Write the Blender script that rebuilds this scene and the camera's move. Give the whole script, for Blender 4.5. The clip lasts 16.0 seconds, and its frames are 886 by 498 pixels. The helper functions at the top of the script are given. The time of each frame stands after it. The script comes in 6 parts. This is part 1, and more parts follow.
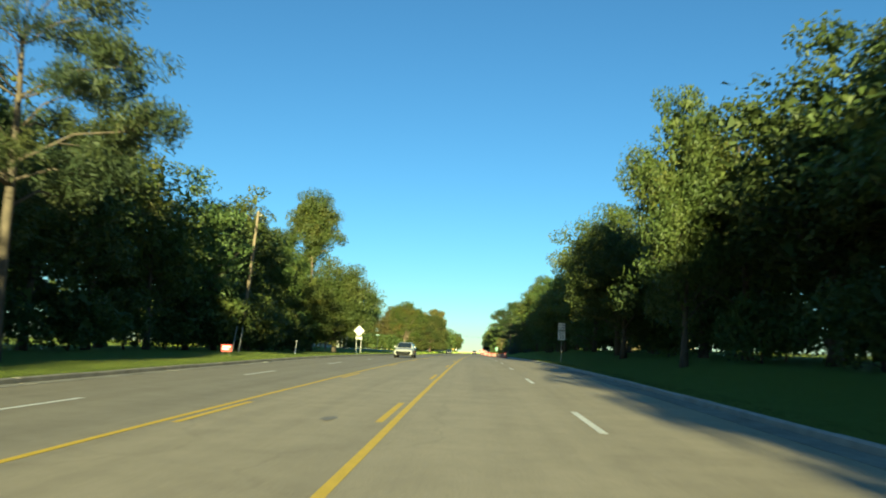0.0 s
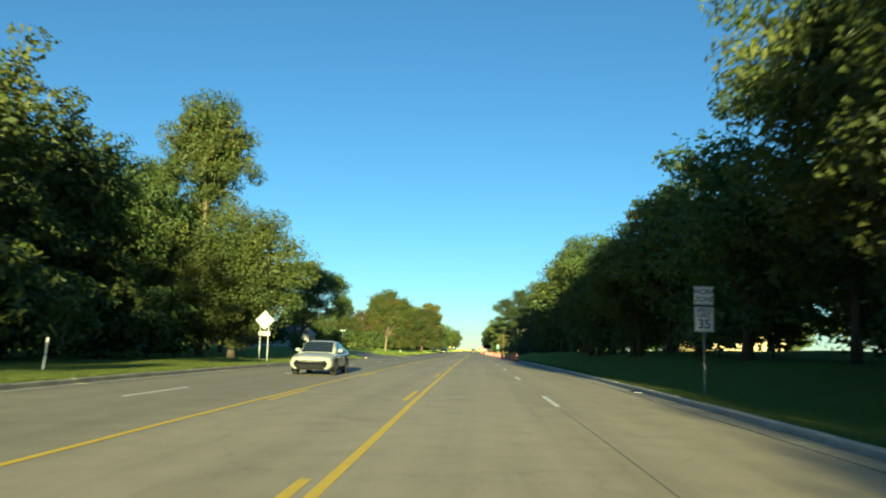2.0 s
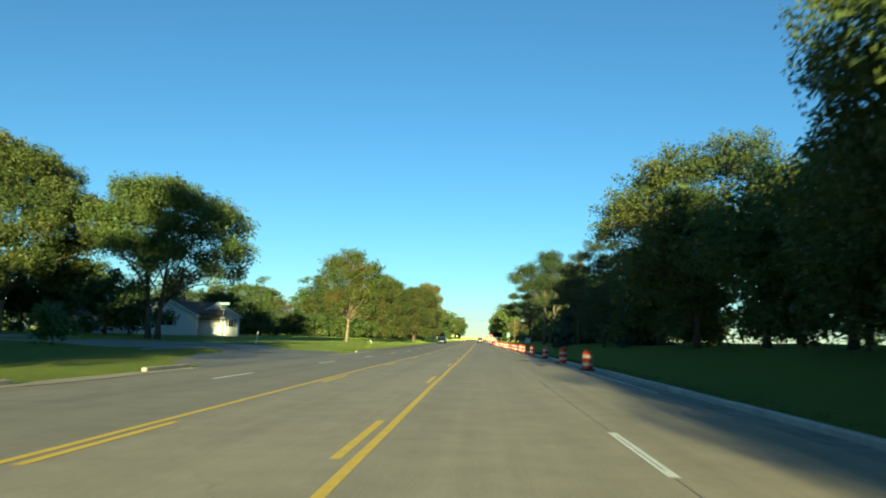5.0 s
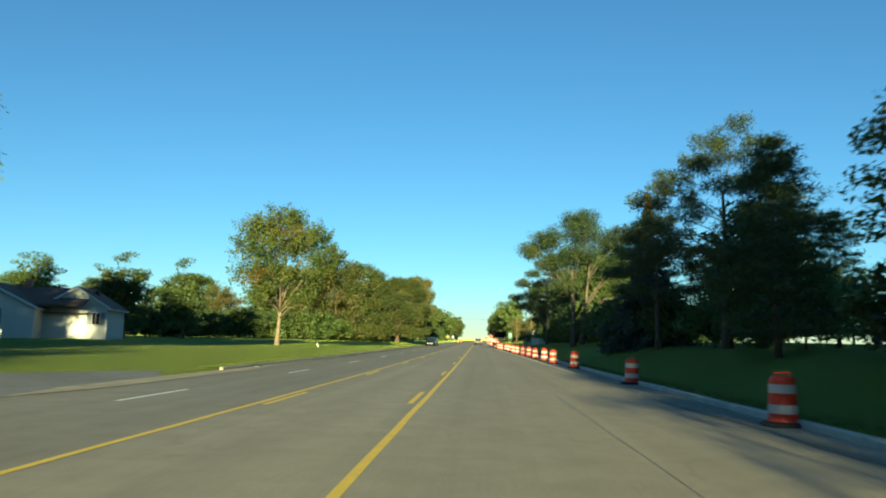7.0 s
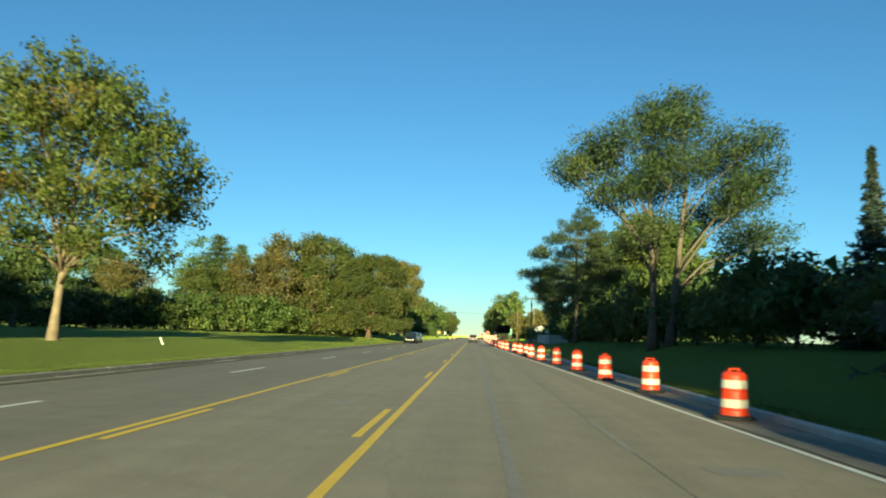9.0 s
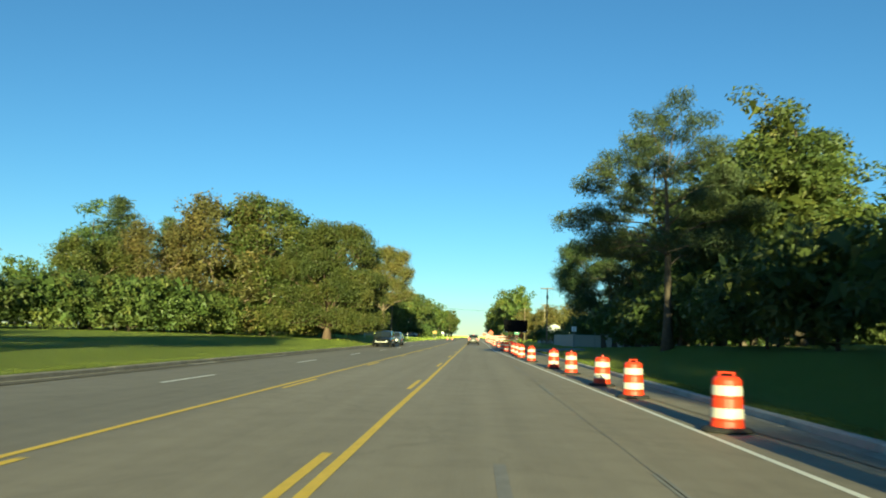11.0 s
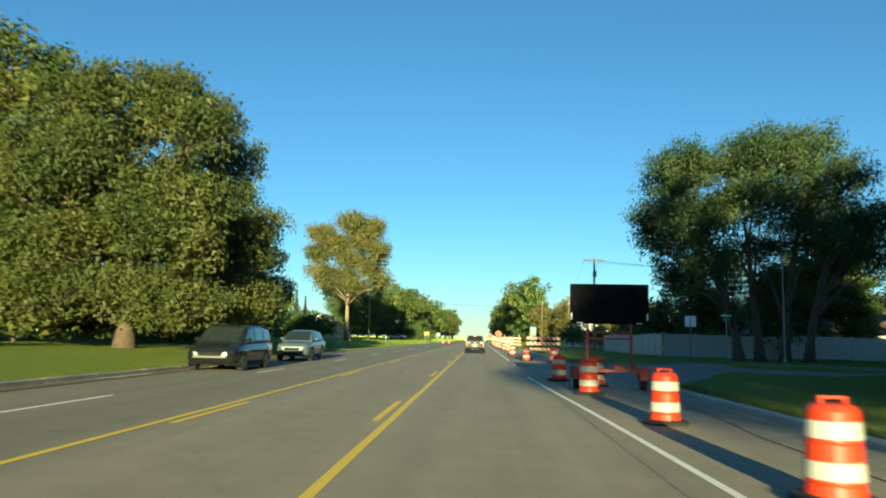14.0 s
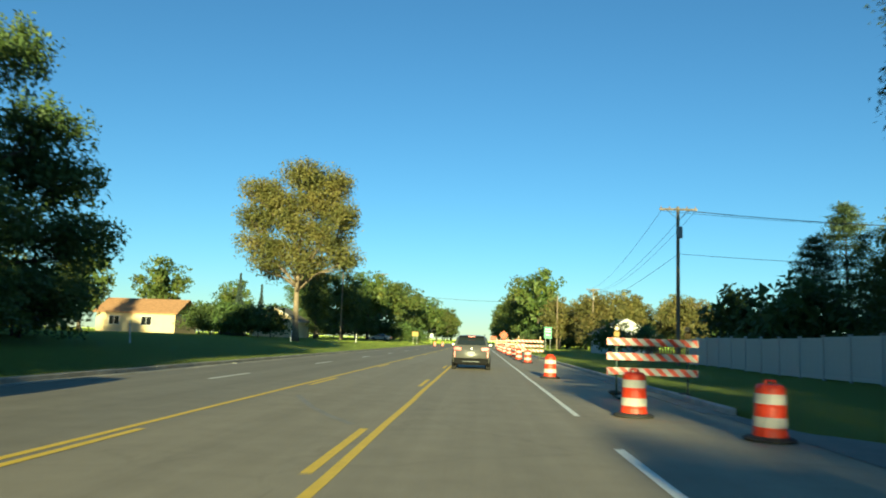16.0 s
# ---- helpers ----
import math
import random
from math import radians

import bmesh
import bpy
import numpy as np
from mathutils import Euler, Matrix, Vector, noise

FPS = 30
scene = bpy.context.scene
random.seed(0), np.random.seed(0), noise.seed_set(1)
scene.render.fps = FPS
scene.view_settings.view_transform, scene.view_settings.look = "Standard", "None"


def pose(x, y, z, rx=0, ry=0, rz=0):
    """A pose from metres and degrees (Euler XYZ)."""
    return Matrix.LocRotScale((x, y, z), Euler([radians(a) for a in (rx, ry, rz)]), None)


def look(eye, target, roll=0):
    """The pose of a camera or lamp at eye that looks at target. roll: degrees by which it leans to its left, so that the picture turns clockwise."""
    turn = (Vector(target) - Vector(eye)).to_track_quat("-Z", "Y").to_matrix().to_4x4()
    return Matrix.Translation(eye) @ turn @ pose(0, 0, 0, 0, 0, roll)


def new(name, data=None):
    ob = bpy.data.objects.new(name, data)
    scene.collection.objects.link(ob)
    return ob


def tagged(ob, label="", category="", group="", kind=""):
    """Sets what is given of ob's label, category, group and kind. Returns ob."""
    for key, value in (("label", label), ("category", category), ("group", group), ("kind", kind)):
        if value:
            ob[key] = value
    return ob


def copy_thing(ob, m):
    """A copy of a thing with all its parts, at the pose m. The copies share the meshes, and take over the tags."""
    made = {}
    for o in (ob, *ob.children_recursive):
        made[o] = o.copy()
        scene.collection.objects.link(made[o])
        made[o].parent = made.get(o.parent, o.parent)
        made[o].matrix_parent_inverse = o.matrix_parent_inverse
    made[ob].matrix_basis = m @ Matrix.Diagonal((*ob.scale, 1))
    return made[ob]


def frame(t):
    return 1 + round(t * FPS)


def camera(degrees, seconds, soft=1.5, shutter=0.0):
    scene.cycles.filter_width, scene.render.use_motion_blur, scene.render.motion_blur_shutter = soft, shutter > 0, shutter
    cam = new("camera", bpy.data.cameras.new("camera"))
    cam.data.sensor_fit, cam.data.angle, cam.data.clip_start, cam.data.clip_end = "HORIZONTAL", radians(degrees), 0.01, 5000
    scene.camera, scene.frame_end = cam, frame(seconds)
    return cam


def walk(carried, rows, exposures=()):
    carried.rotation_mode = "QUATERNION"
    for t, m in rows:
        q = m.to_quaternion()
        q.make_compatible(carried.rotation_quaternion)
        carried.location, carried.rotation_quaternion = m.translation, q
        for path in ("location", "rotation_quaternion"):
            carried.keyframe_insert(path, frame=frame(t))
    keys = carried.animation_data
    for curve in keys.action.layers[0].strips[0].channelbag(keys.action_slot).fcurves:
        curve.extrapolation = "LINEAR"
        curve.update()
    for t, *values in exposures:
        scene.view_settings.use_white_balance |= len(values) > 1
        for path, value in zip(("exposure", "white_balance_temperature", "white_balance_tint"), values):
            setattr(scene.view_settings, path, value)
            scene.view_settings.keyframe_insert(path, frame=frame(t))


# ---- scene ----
cam = camera(60.0, 16.0, 1.85, 0.3)
EYE = 1.425
# The road runs over a low crest: slope in degrees along y, and the height that follows from it.
SLOPE_Y = [-220, -60, 0, 30, 50, 70, 80, 123, 140, 160, 172, 192]
SLOPE = [0, 0.8, 0.95, 0.66, 0.42, 0.12, 0.06, -0.08, -0.24, -0.24, -0.12, 0]
GRADE_Y = np.arange(-240.0, 201.0, 2.0)
GRADE_Z = np.cumsum(np.tan(np.radians(np.interp(GRADE_Y, SLOPE_Y, SLOPE)))) * 2.0
GRADE_Z -= GRADE_Z[-1]


def slope(y):
    return float(np.interp(y, SLOPE_Y, SLOPE))


def grade(y):
    return float(np.interp(y, GRADE_Y, GRADE_Z))


ROWS = [
    (0.0, -0.094, 0.00, 2.362, 6.651, -1.921),
    (0.5, -0.068, 10.03, 2.347, 6.772, -2.239),
    (1.0, -0.042, 20.02, 2.311, 6.993, -2.057),
    (1.5, -0.016, 29.95, 2.334, 6.914, -1.976),
    (2.0, 0.009, 39.75, 2.320, 6.872, -1.582),
    (2.5, 0.035, 49.35, 2.342, 6.805, -1.497),
    (3.0, 0.060, 58.85, 2.427, 6.739, -1.413),
    (3.5, 0.086, 68.17, 2.512, 6.872, -1.628),
    (4.0, 0.051, 77.44, 2.622, 6.674, -1.679),
    (6.5, -0.126, 123.18, 2.837, 6.585, -1.032),
    (7.0, -0.119, 132.54, 2.657, 6.817, -0.976),
    (7.5, -0.136, 141.86, 2.579, 6.889, -0.956),
    (8.0, -0.153, 151.35, 2.356, 6.862, -1.136),
    (8.5, -0.117, 160.73, 2.327, 6.699, -1.278),
    (9.0, -0.080, 170.01, 2.317, 6.535, -1.720),
    (11.5, 0.073, 215.00, 2.461, 6.450, -1.544),
    (12.0, 0.101, 223.82, 2.532, 6.515, -1.324),
    (12.5, 0.129, 232.59, 2.725, 6.480, -0.904),
    (13.0, 0.096, 241.32, 2.773, 6.598, -1.044),
    (13.5, 0.063, 250.14, 2.746, 6.717, -0.984),
    (14.0, 0.063, 259.05, 2.672, 6.591, -1.161),
    (14.5, 0.063, 267.90, 2.699, 6.665, -1.338),
    (15.0, 0.077, 276.82, 2.678, 6.588, -1.738),
    (15.5, 0.091, 285.73, 2.599, 6.710, -1.737),
    (16.0, 0.072, 294.67, 2.702, 6.723, -1.931),
]
walk(cam, [(t, pose(x, y, EYE + grade(y), 90 + pitch + slope(y), roll, yaw)) for t, x, y, yaw, pitch, roll in ROWS], [(0.0, 1.78, 5850, -14), (4.0, 1.76, 5850, -14), (7.0, 1.71, 5850, -14), (9.1, 1.65, 5850, -14), (11.5, 1.72, 5850, -14), (14.5, 1.73, 5850, -14), (16.0, 1.65, 5850, -14)])

# ---- world, sun ----
SUN_EL, SUN_AZ = 8.0, 2.2          # degrees: height; turned from straight behind towards the right-hand side
world = bpy.data.worlds.new("sky")
scene.world = world
world.use_nodes = True
wn = world.node_tree.nodes
sky = wn.new("ShaderNodeTexSky")
sky.sky_type = 'NISHITA'
sky.sun_disc = False
sky.sun_elevation = radians(SUN_EL)
sky.sun_rotation = radians(180 - SUN_AZ)
sky.air_density, sky.dust_density, sky.ozone_density = 0.9, 0.0, 3.55
world.node_tree.links.new(sky.outputs[0], wn["Background"].inputs[0])
wn["Background"].inputs[1].default_value = 0.0566
sun = new("sun", bpy.data.lights.new("sun", 'SUN'))
sun.data.energy, sun.data.angle, sun.data.color = 5.0, radians(0.5), (0.97, 0.78, 0.41)
sun_way = Vector((math.sin(radians(SUN_AZ)), -math.cos(radians(SUN_AZ)), math.tan(radians(SUN_EL))))
sun.matrix_world = look(sun_way * 100, (0, 0, 0))

# ---- materials ----


def material(name, colour, rough=0.7, metal=0.0, spec=0.5, coat=0.0):
    m = bpy.data.materials.new(name)
    m.use_nodes = True
    b = m.node_tree.nodes["Principled BSDF"]
    b.inputs["Base Color"].default_value = (*colour, 1)
    b.inputs["Roughness"].default_value = rough
    b.inputs["Metallic"].default_value = metal
    b.inputs["Specular IOR Level"].default_value = spec
    b.inputs["Coat Weight"].default_value = coat
    return m


def node(m, kind, **values):
    n = m.node_tree.nodes.new(kind)
    for k, v in values.items():
        n.inputs[k].default_value = v
    return n


def link(m, a, b):
    m.node_tree.links.new(a, b)


def coords(m, scale=(1, 1, 1)):
    c = m.node_tree.nodes.new("ShaderNodeTexCoord")
    p = m.node_tree.nodes.new("ShaderNodeMapping")
    p.inputs["Scale"].default_value = scale
    link(m, c.outputs["Object"], p.inputs["Vector"])
    return p.outputs[0]


def noise_tex(m, vec, scale, detail=4.0, rough=0.6):
    n = node(m, "ShaderNodeTexNoise", Scale=scale, Detail=detail, Roughness=rough)
    link(m, vec, n.inputs["Vector"])
    return n.outputs["Fac"]


def ramp(m, fac, stops):
    r = m.node_tree.nodes.new("ShaderNodeValToRGB")
    e = r.color_ramp.elements
    while len(e) < len(stops):
        e.new(0.5)
    for q, (p, c) in zip(e, stops):
        q.position = p
        q.color = (*c, 1) if len(c) == 3 else c
    link(m, fac, r.inputs[0])
    return r.outputs[0]


def mix(m, fac, a, b, mode='MIX'):
    n = m.node_tree.nodes.new("ShaderNodeMix")
    n.data_type = 'RGBA'
    n.blend_type = mode
    for s, v in ((n.inputs[0], fac), (n.inputs[6], a), (n.inputs[7], b)):
        if isinstance(v, (int, float)):
            s.default_value = v
        elif isinstance(v, tuple):
            s.default_value = (*v, 1)
        else:
            link(m, v, s)
    return n.outputs[2]


def bump(m, height, strength=0.3, distance=0.01):
    n = node(m, "ShaderNodeBump", Strength=strength, Distance=distance)
    link(m, height, n.inputs["Height"])
    link(m, n.outputs[0], m.node_tree.nodes["Principled BSDF"].inputs["Normal"])


def base(m, colour):
    link(m, colour, m.node_tree.nodes["Principled BSDF"].inputs["Base Color"])
    return m


def worn(name, colour, rough=0.7, vary=0.25, scale=3.0, metal=0.0, spec=0.5, bumps=0.15):
    """A plain surface with stains at two scales and a fine relief."""
    m = material(name, colour, rough, metal, spec)
    v = coords(m)
    a, b = noise_tex(m, v, scale), noise_tex(m, v, scale * 9, 3)
    dark, lite = tuple(c * (1 - vary) for c in colour), tuple(min(1, c * (1 + vary)) for c in colour)
    c = ramp(m, a, [(0.3, dark), (0.7, lite)])
    c = mix(m, 0.35, c, ramp(m, b, [(0.35, dark), (0.65, lite)]))
    base(m, c)
    if bumps:
        bump(m, b, bumps, 0.004)
    return m


def asphalt(name, colour, streaks):
    m = material(name, colour, 0.78, 0, 0.35)
    v = coords(m)
    lanes = coords(m, (1.0, 0.012, 1))
    big, mid, fine = noise_tex(m, v, 0.09, 3), noise_tex(m, v, 1.3, 5), noise_tex(m, v, 55, 2)
    along = noise_tex(m, lanes, 1.1, 4)
    lo, hi = tuple(c * 0.62 for c in colour), tuple(c * 1.22 for c in colour)
    c = ramp(m, along, [(0.28, lo), (0.62, hi)]) if streaks else ramp(m, big, [(0.3, lo), (0.7, hi)])
    c = mix(m, 0.35, c, ramp(m, big, [(0.3, lo), (0.7, hi)]))
    c = mix(m, 0.3, c, ramp(m, mid, [(0.35, lo), (0.65, hi)]))
    c = mix(m, 0.28, c, ramp(m, fine, [(0.4, tuple(x * 0.5 for x in colour)), (0.6, tuple(x * 1.4 for x in colour))]))
    # fine cracks
    vor = m.node_tree.nodes.new("ShaderNodeTexVoronoi")
    vor.feature = 'DISTANCE_TO_EDGE'
    vor.inputs["Scale"].default_value = 0.16
    bent = m.node_tree.nodes.new("ShaderNodeVectorMath")
    nz = node(m, "ShaderNodeTexNoise", Scale=0.9, Detail=4.0)
    link(m, v, nz.inputs["Vector"])
    link(m, v, bent.inputs[0])
    link(m, nz.outputs["Color"], bent.inputs[1])
    link(m, bent.outputs[0], vor.inputs["Vector"])
    crack = ramp(m, vor.outputs["Distance"], [(0.0, (0.55, 0.55, 0.55)), (0.006, (1, 1, 1))])
    c = mix(m, 0.3, c, crack, 'MULTIPLY')
    if streaks:
        # paler at the start, fading from y 55 to 175; the two oncoming lanes are darker and greyer
        sep = m.node_tree.nodes.new("ShaderNodeSeparateXYZ")
        link(m, v, sep.inputs[0])
        y_tone = node(m, "ShaderNodeMapRange", **{"From Min": 55.0, "From Max": 175.0, "To Min": 0.0, "To Max": 1.0})
        link(m, sep.outputs["Y"], y_tone.inputs["Value"])
        lane = node(m, "ShaderNodeMapRange", **{"From Min": -4.4, "From Max": -5.6, "To Min": 0.0, "To Max": 1.0})
        link(m, sep.outputs["X"], lane.inputs["Value"])
        c = mix(m, 1.0, c, ramp(m, y_tone.outputs[0], [(0.0, (1.36, 1.31, 1.20)), (1.0, (0.98, 0.95, 0.90))]), 'MULTIPLY')
        c = mix(m, 1.0, c, ramp(m, lane.outputs[0], [(0.0, (1.0, 1.0, 1.0)), (1.0, (0.76, 0.78, 0.82))]), 'MULTIPLY')
    base(m, c)
    bump(m, fine, 0.35, 0.006)
    return m


def leaf_material(name, stops, shine=0.35):
    """Leaves: each leaf (an island) takes a colour of its own; each tree leans a little to one side."""
    m = bpy.data.materials.new(name)
    m.use_nodes = True
    nt = m.node_tree
    b = nt.nodes["Principled BSDF"]
    g = nt.nodes.new("ShaderNodeNewGeometry")
    o = nt.nodes.new("ShaderNodeObjectInfo")
    t = nt.nodes.new("ShaderNodeTexCoord")
    patch = noise_tex(m, t.outputs["Object"], 0.32, 2)
    add = node(m, "ShaderNodeMath")
    add.operation = 'MULTIPLY_ADD'
    link(m, g.outputs["Random Per Island"], add.inputs[0])
    add.inputs[1].default_value = 0.30
    sub = node(m, "ShaderNodeMath")
    sub.operation = 'MULTIPLY_ADD'
    link(m, patch, sub.inputs[0])
    sub.inputs[1].default_value = 1.5
    sub.inputs[2].default_value = -0.46
    link(m, sub.outputs[0], add.inputs[2])
    c = ramp(m, add.outputs[0], stops)
    hue = node(m, "ShaderNodeHueSaturation")
    rnd = node(m, "ShaderNodeMath")
    rnd.operation = 'MULTIPLY_ADD'
    link(m, o.outputs["Random"], rnd.inputs[0])
    rnd.inputs[1].default_value = 0.026
    rnd.inputs[2].default_value = 0.489
    link(m, rnd.outputs[0], hue.inputs["Hue"])
    val = node(m, "ShaderNodeMath")
    val.operation = 'MULTIPLY_ADD'
    link(m, o.outputs["Random"], val.inputs[0])
    val.inputs[1].default_value = 0.4
    val.inputs[2].default_value = 0.8
    link(m, val.outputs[0], hue.inputs["Value"])
    link(m, c, hue.inputs["Color"])
    base(m, hue.outputs[0])
    b.inputs["Roughness"].default_value = 0.55
    b.inputs["Specular IOR Level"].default_value = shine
    tr = nt.nodes.new("ShaderNodeBsdfTranslucent")
    link(m, hue.outputs[0], tr.inputs["Color"])
    ms = nt.nodes.new("ShaderNodeMixShader")
    ms.inputs[0].default_value = 0.35
    link(m, b.outputs[0], ms.inputs[1])
    link(m, tr.outputs[0], ms.inputs[2])
    link(m, ms.outputs[0], nt.nodes["Material Output"].inputs["Surface"])
    return m


GREEN = leaf_material("green leaves", [(0.0, (0.055, 0.085, 0.024)), (0.35, (0.085, 0.118, 0.029)), (0.6, (0.115, 0.137, 0.033)), (0.85, (0.175, 0.168, 0.038))])
OLIVE = leaf_material("olive autumn leaves", [(0.0, (0.044, 0.066, 0.019)), (0.35, (0.072, 0.097, 0.024)), (0.6, (0.105, 0.12, 0.028)), (0.9, (0.16, 0.138, 0.036))])
TURNING = leaf_material("turning maple leaves", [(0.0, (0.045, 0.08, 0.016)), (0.35, (0.09, 0.135, 0.024)), (0.62, (0.14, 0.155, 0.03)), (0.78, (0.21, 0.145, 0.04)), (0.93, (0.30, 0.12, 0.05))])
GOLD = leaf_material("yellowing willow leaves", [(0.0, (0.075, 0.08, 0.026)), (0.35, (0.125, 0.122, 0.038)), (0.6, (0.18, 0.152, 0.046)), (0.85, (0.235, 0.18, 0.06))])
LOCUST = leaf_material("locust leaflets", [(0.0, (0.036, 0.064, 0.024)), (0.35, (0.055, 0.088, 0.03)), (0.6, (0.075, 0.105, 0.033)), (0.85, (0.105, 0.122, 0.038))])
DEEP = leaf_material("dark green leaves", [(0.0, (0.055, 0.085, 0.03)), (0.35, (0.085, 0.125, 0.036)), (0.6, (0.11, 0.145, 0.04)), (0.85, (0.14, 0.16, 0.045))])
NEEDLE = leaf_material("pine needles", [(0.0, (0.04, 0.068, 0.034)), (0.35, (0.065, 0.095, 0.04)), (0.6, (0.09, 0.118, 0.042)), (0.85, (0.13, 0.14, 0.042))])
DRY_NEEDLE = leaf_material("dry brown needles", [(0.0, (0.13, 0.085, 0.045)), (0.5, (0.21, 0.135, 0.07)), (0.9, (0.29, 0.19, 0.10))])
BLUE_NEEDLE = leaf_material("blue spruce needles", [(0.0, (0.035, 0.055, 0.045)), (0.4, (0.055, 0.08, 0.065)), (0.7, (0.075, 0.10, 0.075)), (0.95, (0.12, 0.12, 0.07))])
BARK = worn("bark", (0.10, 0.078, 0.055), 0.9, 0.45, 4.0, bumps=0.8)
PALE_BARK = worn("pale bark", (0.20, 0.15, 0.10), 0.9, 0.4, 4.0, bumps=0.8)
GREY_BARK = worn("grey-brown bark", (0.115, 0.09, 0.066), 0.9, 0.4, 4.0, bumps=0.8)
RED_BARK = worn("reddish bark", (0.095, 0.062, 0.042), 0.9, 0.45, 4.0, bumps=0.8)
ROAD = asphalt("worn asphalt", (0.322, 0.28, 0.21), True)
SIDE_ROAD = asphalt("side road asphalt", (0.20, 0.185, 0.16), False)
OLD_KERB = worn("stained old kerb concrete", (0.30, 0.27, 0.215), 0.9, 0.4, 0.7, bumps=0.5)
CONCRETE = worn("kerb concrete", (0.46, 0.43, 0.375), 0.85, 0.3, 1.2, bumps=0.4)
YELLOW = worn("yellow road paint", (0.80, 0.53, 0.05), 0.7, 0.15, 6.0)
WHITE_LINE = worn("white road paint", (0.86, 0.83, 0.74), 0.7, 0.15, 6.0)
OLD_LINE = worn("worn white road paint", (0.27, 0.25, 0.21), 0.8, 0.3, 7.0)
PALE_SAND = worn("pale sandy dirt", (0.33, 0.27, 0.18), 0.95, 0.35, 0.8, bumps=0.6)
SAND = worn("sandy shoulder dirt", (0.25, 0.215, 0.16), 0.95, 0.35, 0.8, bumps=0.6)
DIRT = worn("dark kerbside dirt", (0.09, 0.075, 0.05), 0.95, 0.4, 2.0, bumps=0.6)
STREAK = worn("tyre-darkened asphalt", (0.255, 0.228, 0.187), 0.7, 0.25, 3.0)
TAR = worn("tar joint", (0.235, 0.21, 0.172), 0.6, 0.3, 3.0)


def grass_ground():
    m = material("mown grass", (0.07, 0.1, 0.02), 0.9, 0, 0.2)
    v = coords(m)
    big, mid, fine = noise_tex(m, v, 0.07, 4), noise_tex(m, v, 0.8, 5), noise_tex(m, v, 16, 3)
    c = ramp(m, big, [(0.3, (0.14, 0.19, 0.034)), (0.55, (0.175, 0.22, 0.04)), (0.75, (0.24, 0.235, 0.058))])
    c = mix(m, 0.45, c, ramp(m, mid, [(0.3, (0.10, 0.145, 0.028)), (0.7, (0.235, 0.25, 0.06))]))
    c = mix(m, 0.4, c, ramp(m, fine, [(0.35, (0.09, 0.125, 0.026)), (0.65, (0.22, 0.25, 0.058))]))
    base(m, c)
    bump(m, noise_tex(m, v, 45, 2), 1.0, 0.16)
    # upright blade tips catch low light as a nap does
    b = m.node_tree.nodes["Principled BSDF"]
    b.inputs["Sheen Weight"].default_value = 0.75
    b.inputs["Sheen Roughness"].default_value = 0.35
    b.inputs["Sheen Tint"].default_value = (0.42, 0.52, 0.06, 1)
    return m


GRASS = grass_ground()
BLADE = leaf_material("grass blades", [(0.0, (0.08, 0.115, 0.026)), (0.35, (0.115, 0.15, 0.03)), (0.6, (0.145, 0.18, 0.036)), (0.9, (0.18, 0.19, 0.045))], 0.2)
ORANGE = worn("orange plastic", (0.58, 0.038, 0.009), 0.5, 0.1, 2.0, bumps=0.05)
REFLECT = worn("white reflective sheeting", (0.47, 0.45, 0.40), 0.55, 0.12, 3.0, bumps=0)
RUBBER = worn("black rubber", (0.022, 0.021, 0.02), 0.85, 0.3, 4.0)
STEEL = worn("galvanised steel", (0.27, 0.27, 0.26), 0.6, 0.2, 5.0, metal=0.7, bumps=0.05)
ALU = worn("bare aluminium", (0.34, 0.325, 0.295), 0.5, 0.1, 1.5, metal=0.35, bumps=0)
WOOD = worn("weathered pole wood", (0.20, 0.155, 0.10), 0.9, 0.3, 2.0, bumps=0.5)
SIGN_WHITE = worn("white sign sheeting", (0.86, 0.85, 0.82), 0.45, 0.05, 2.0, bumps=0)
SIGN_BLACK = material("black sign print", (0.012, 0.012, 0.012), 0.5)
SIGN_GREEN = material("green sign sheeting", (0.008, 0.17, 0.085), 0.5)
SIGN_ORANGE = material("orange sign sheeting", (0.42, 0.055, 0.004), 0.6)
SIGN_YELLOW = material("yellow sign sheeting", (0.30, 0.18, 0.03), 0.6)
SIGN_RED = material("red lawn sign", (0.55, 0.025, 0.02), 0.5)
GREEN_POST = material("dark green steel post", (0.018, 0.04, 0.028), 0.6, 0.3)
RED_PAINT = worn("faded orange-red paint", (0.42, 0.055, 0.024), 0.5, 0.25, 5.0)
BLACK_PAINT = worn("matt black panel", (0.008, 0.008, 0.009), 0.9, 0.3, 2.0, spec=0.08, bumps=0)
AMBER_OFF = material("amber lamp lens", (0.12, 0.08, 0.03), 0.25)
AMBER = material("lit amber lamp", (0.9, 0.45, 0.02), 0.3)
for key, val in (("Emission Color", (1.0, 0.50, 0.03, 1)), ("Emission Strength", 5.0)):
    AMBER.node_tree.nodes["Principled BSDF"].inputs[key].default_value = val
SIDING = worn("white clapboard siding", (0.50, 0.49, 0.46), 0.75, 0.08, 1.0, bumps=0.05)
ROOF_BROWN = worn("brown asphalt shingles", (0.10, 0.062, 0.045), 0.95, 0.4, 2.5, bumps=0.5)
ROOF_TAN = worn("tan asphalt shingles", (0.36, 0.19, 0.09), 0.95, 0.3, 2.5, bumps=0.5)
ROOF_GREY = worn("grey asphalt shingles", (0.16, 0.15, 0.14), 0.95, 0.3, 2.5, bumps=0.5)
CREAM = worn("cream siding", (0.62, 0.47, 0.27), 0.8, 0.1, 1.0)
BRICK = worn("red brick", (0.30, 0.14, 0.09), 0.9, 0.3, 6.0)
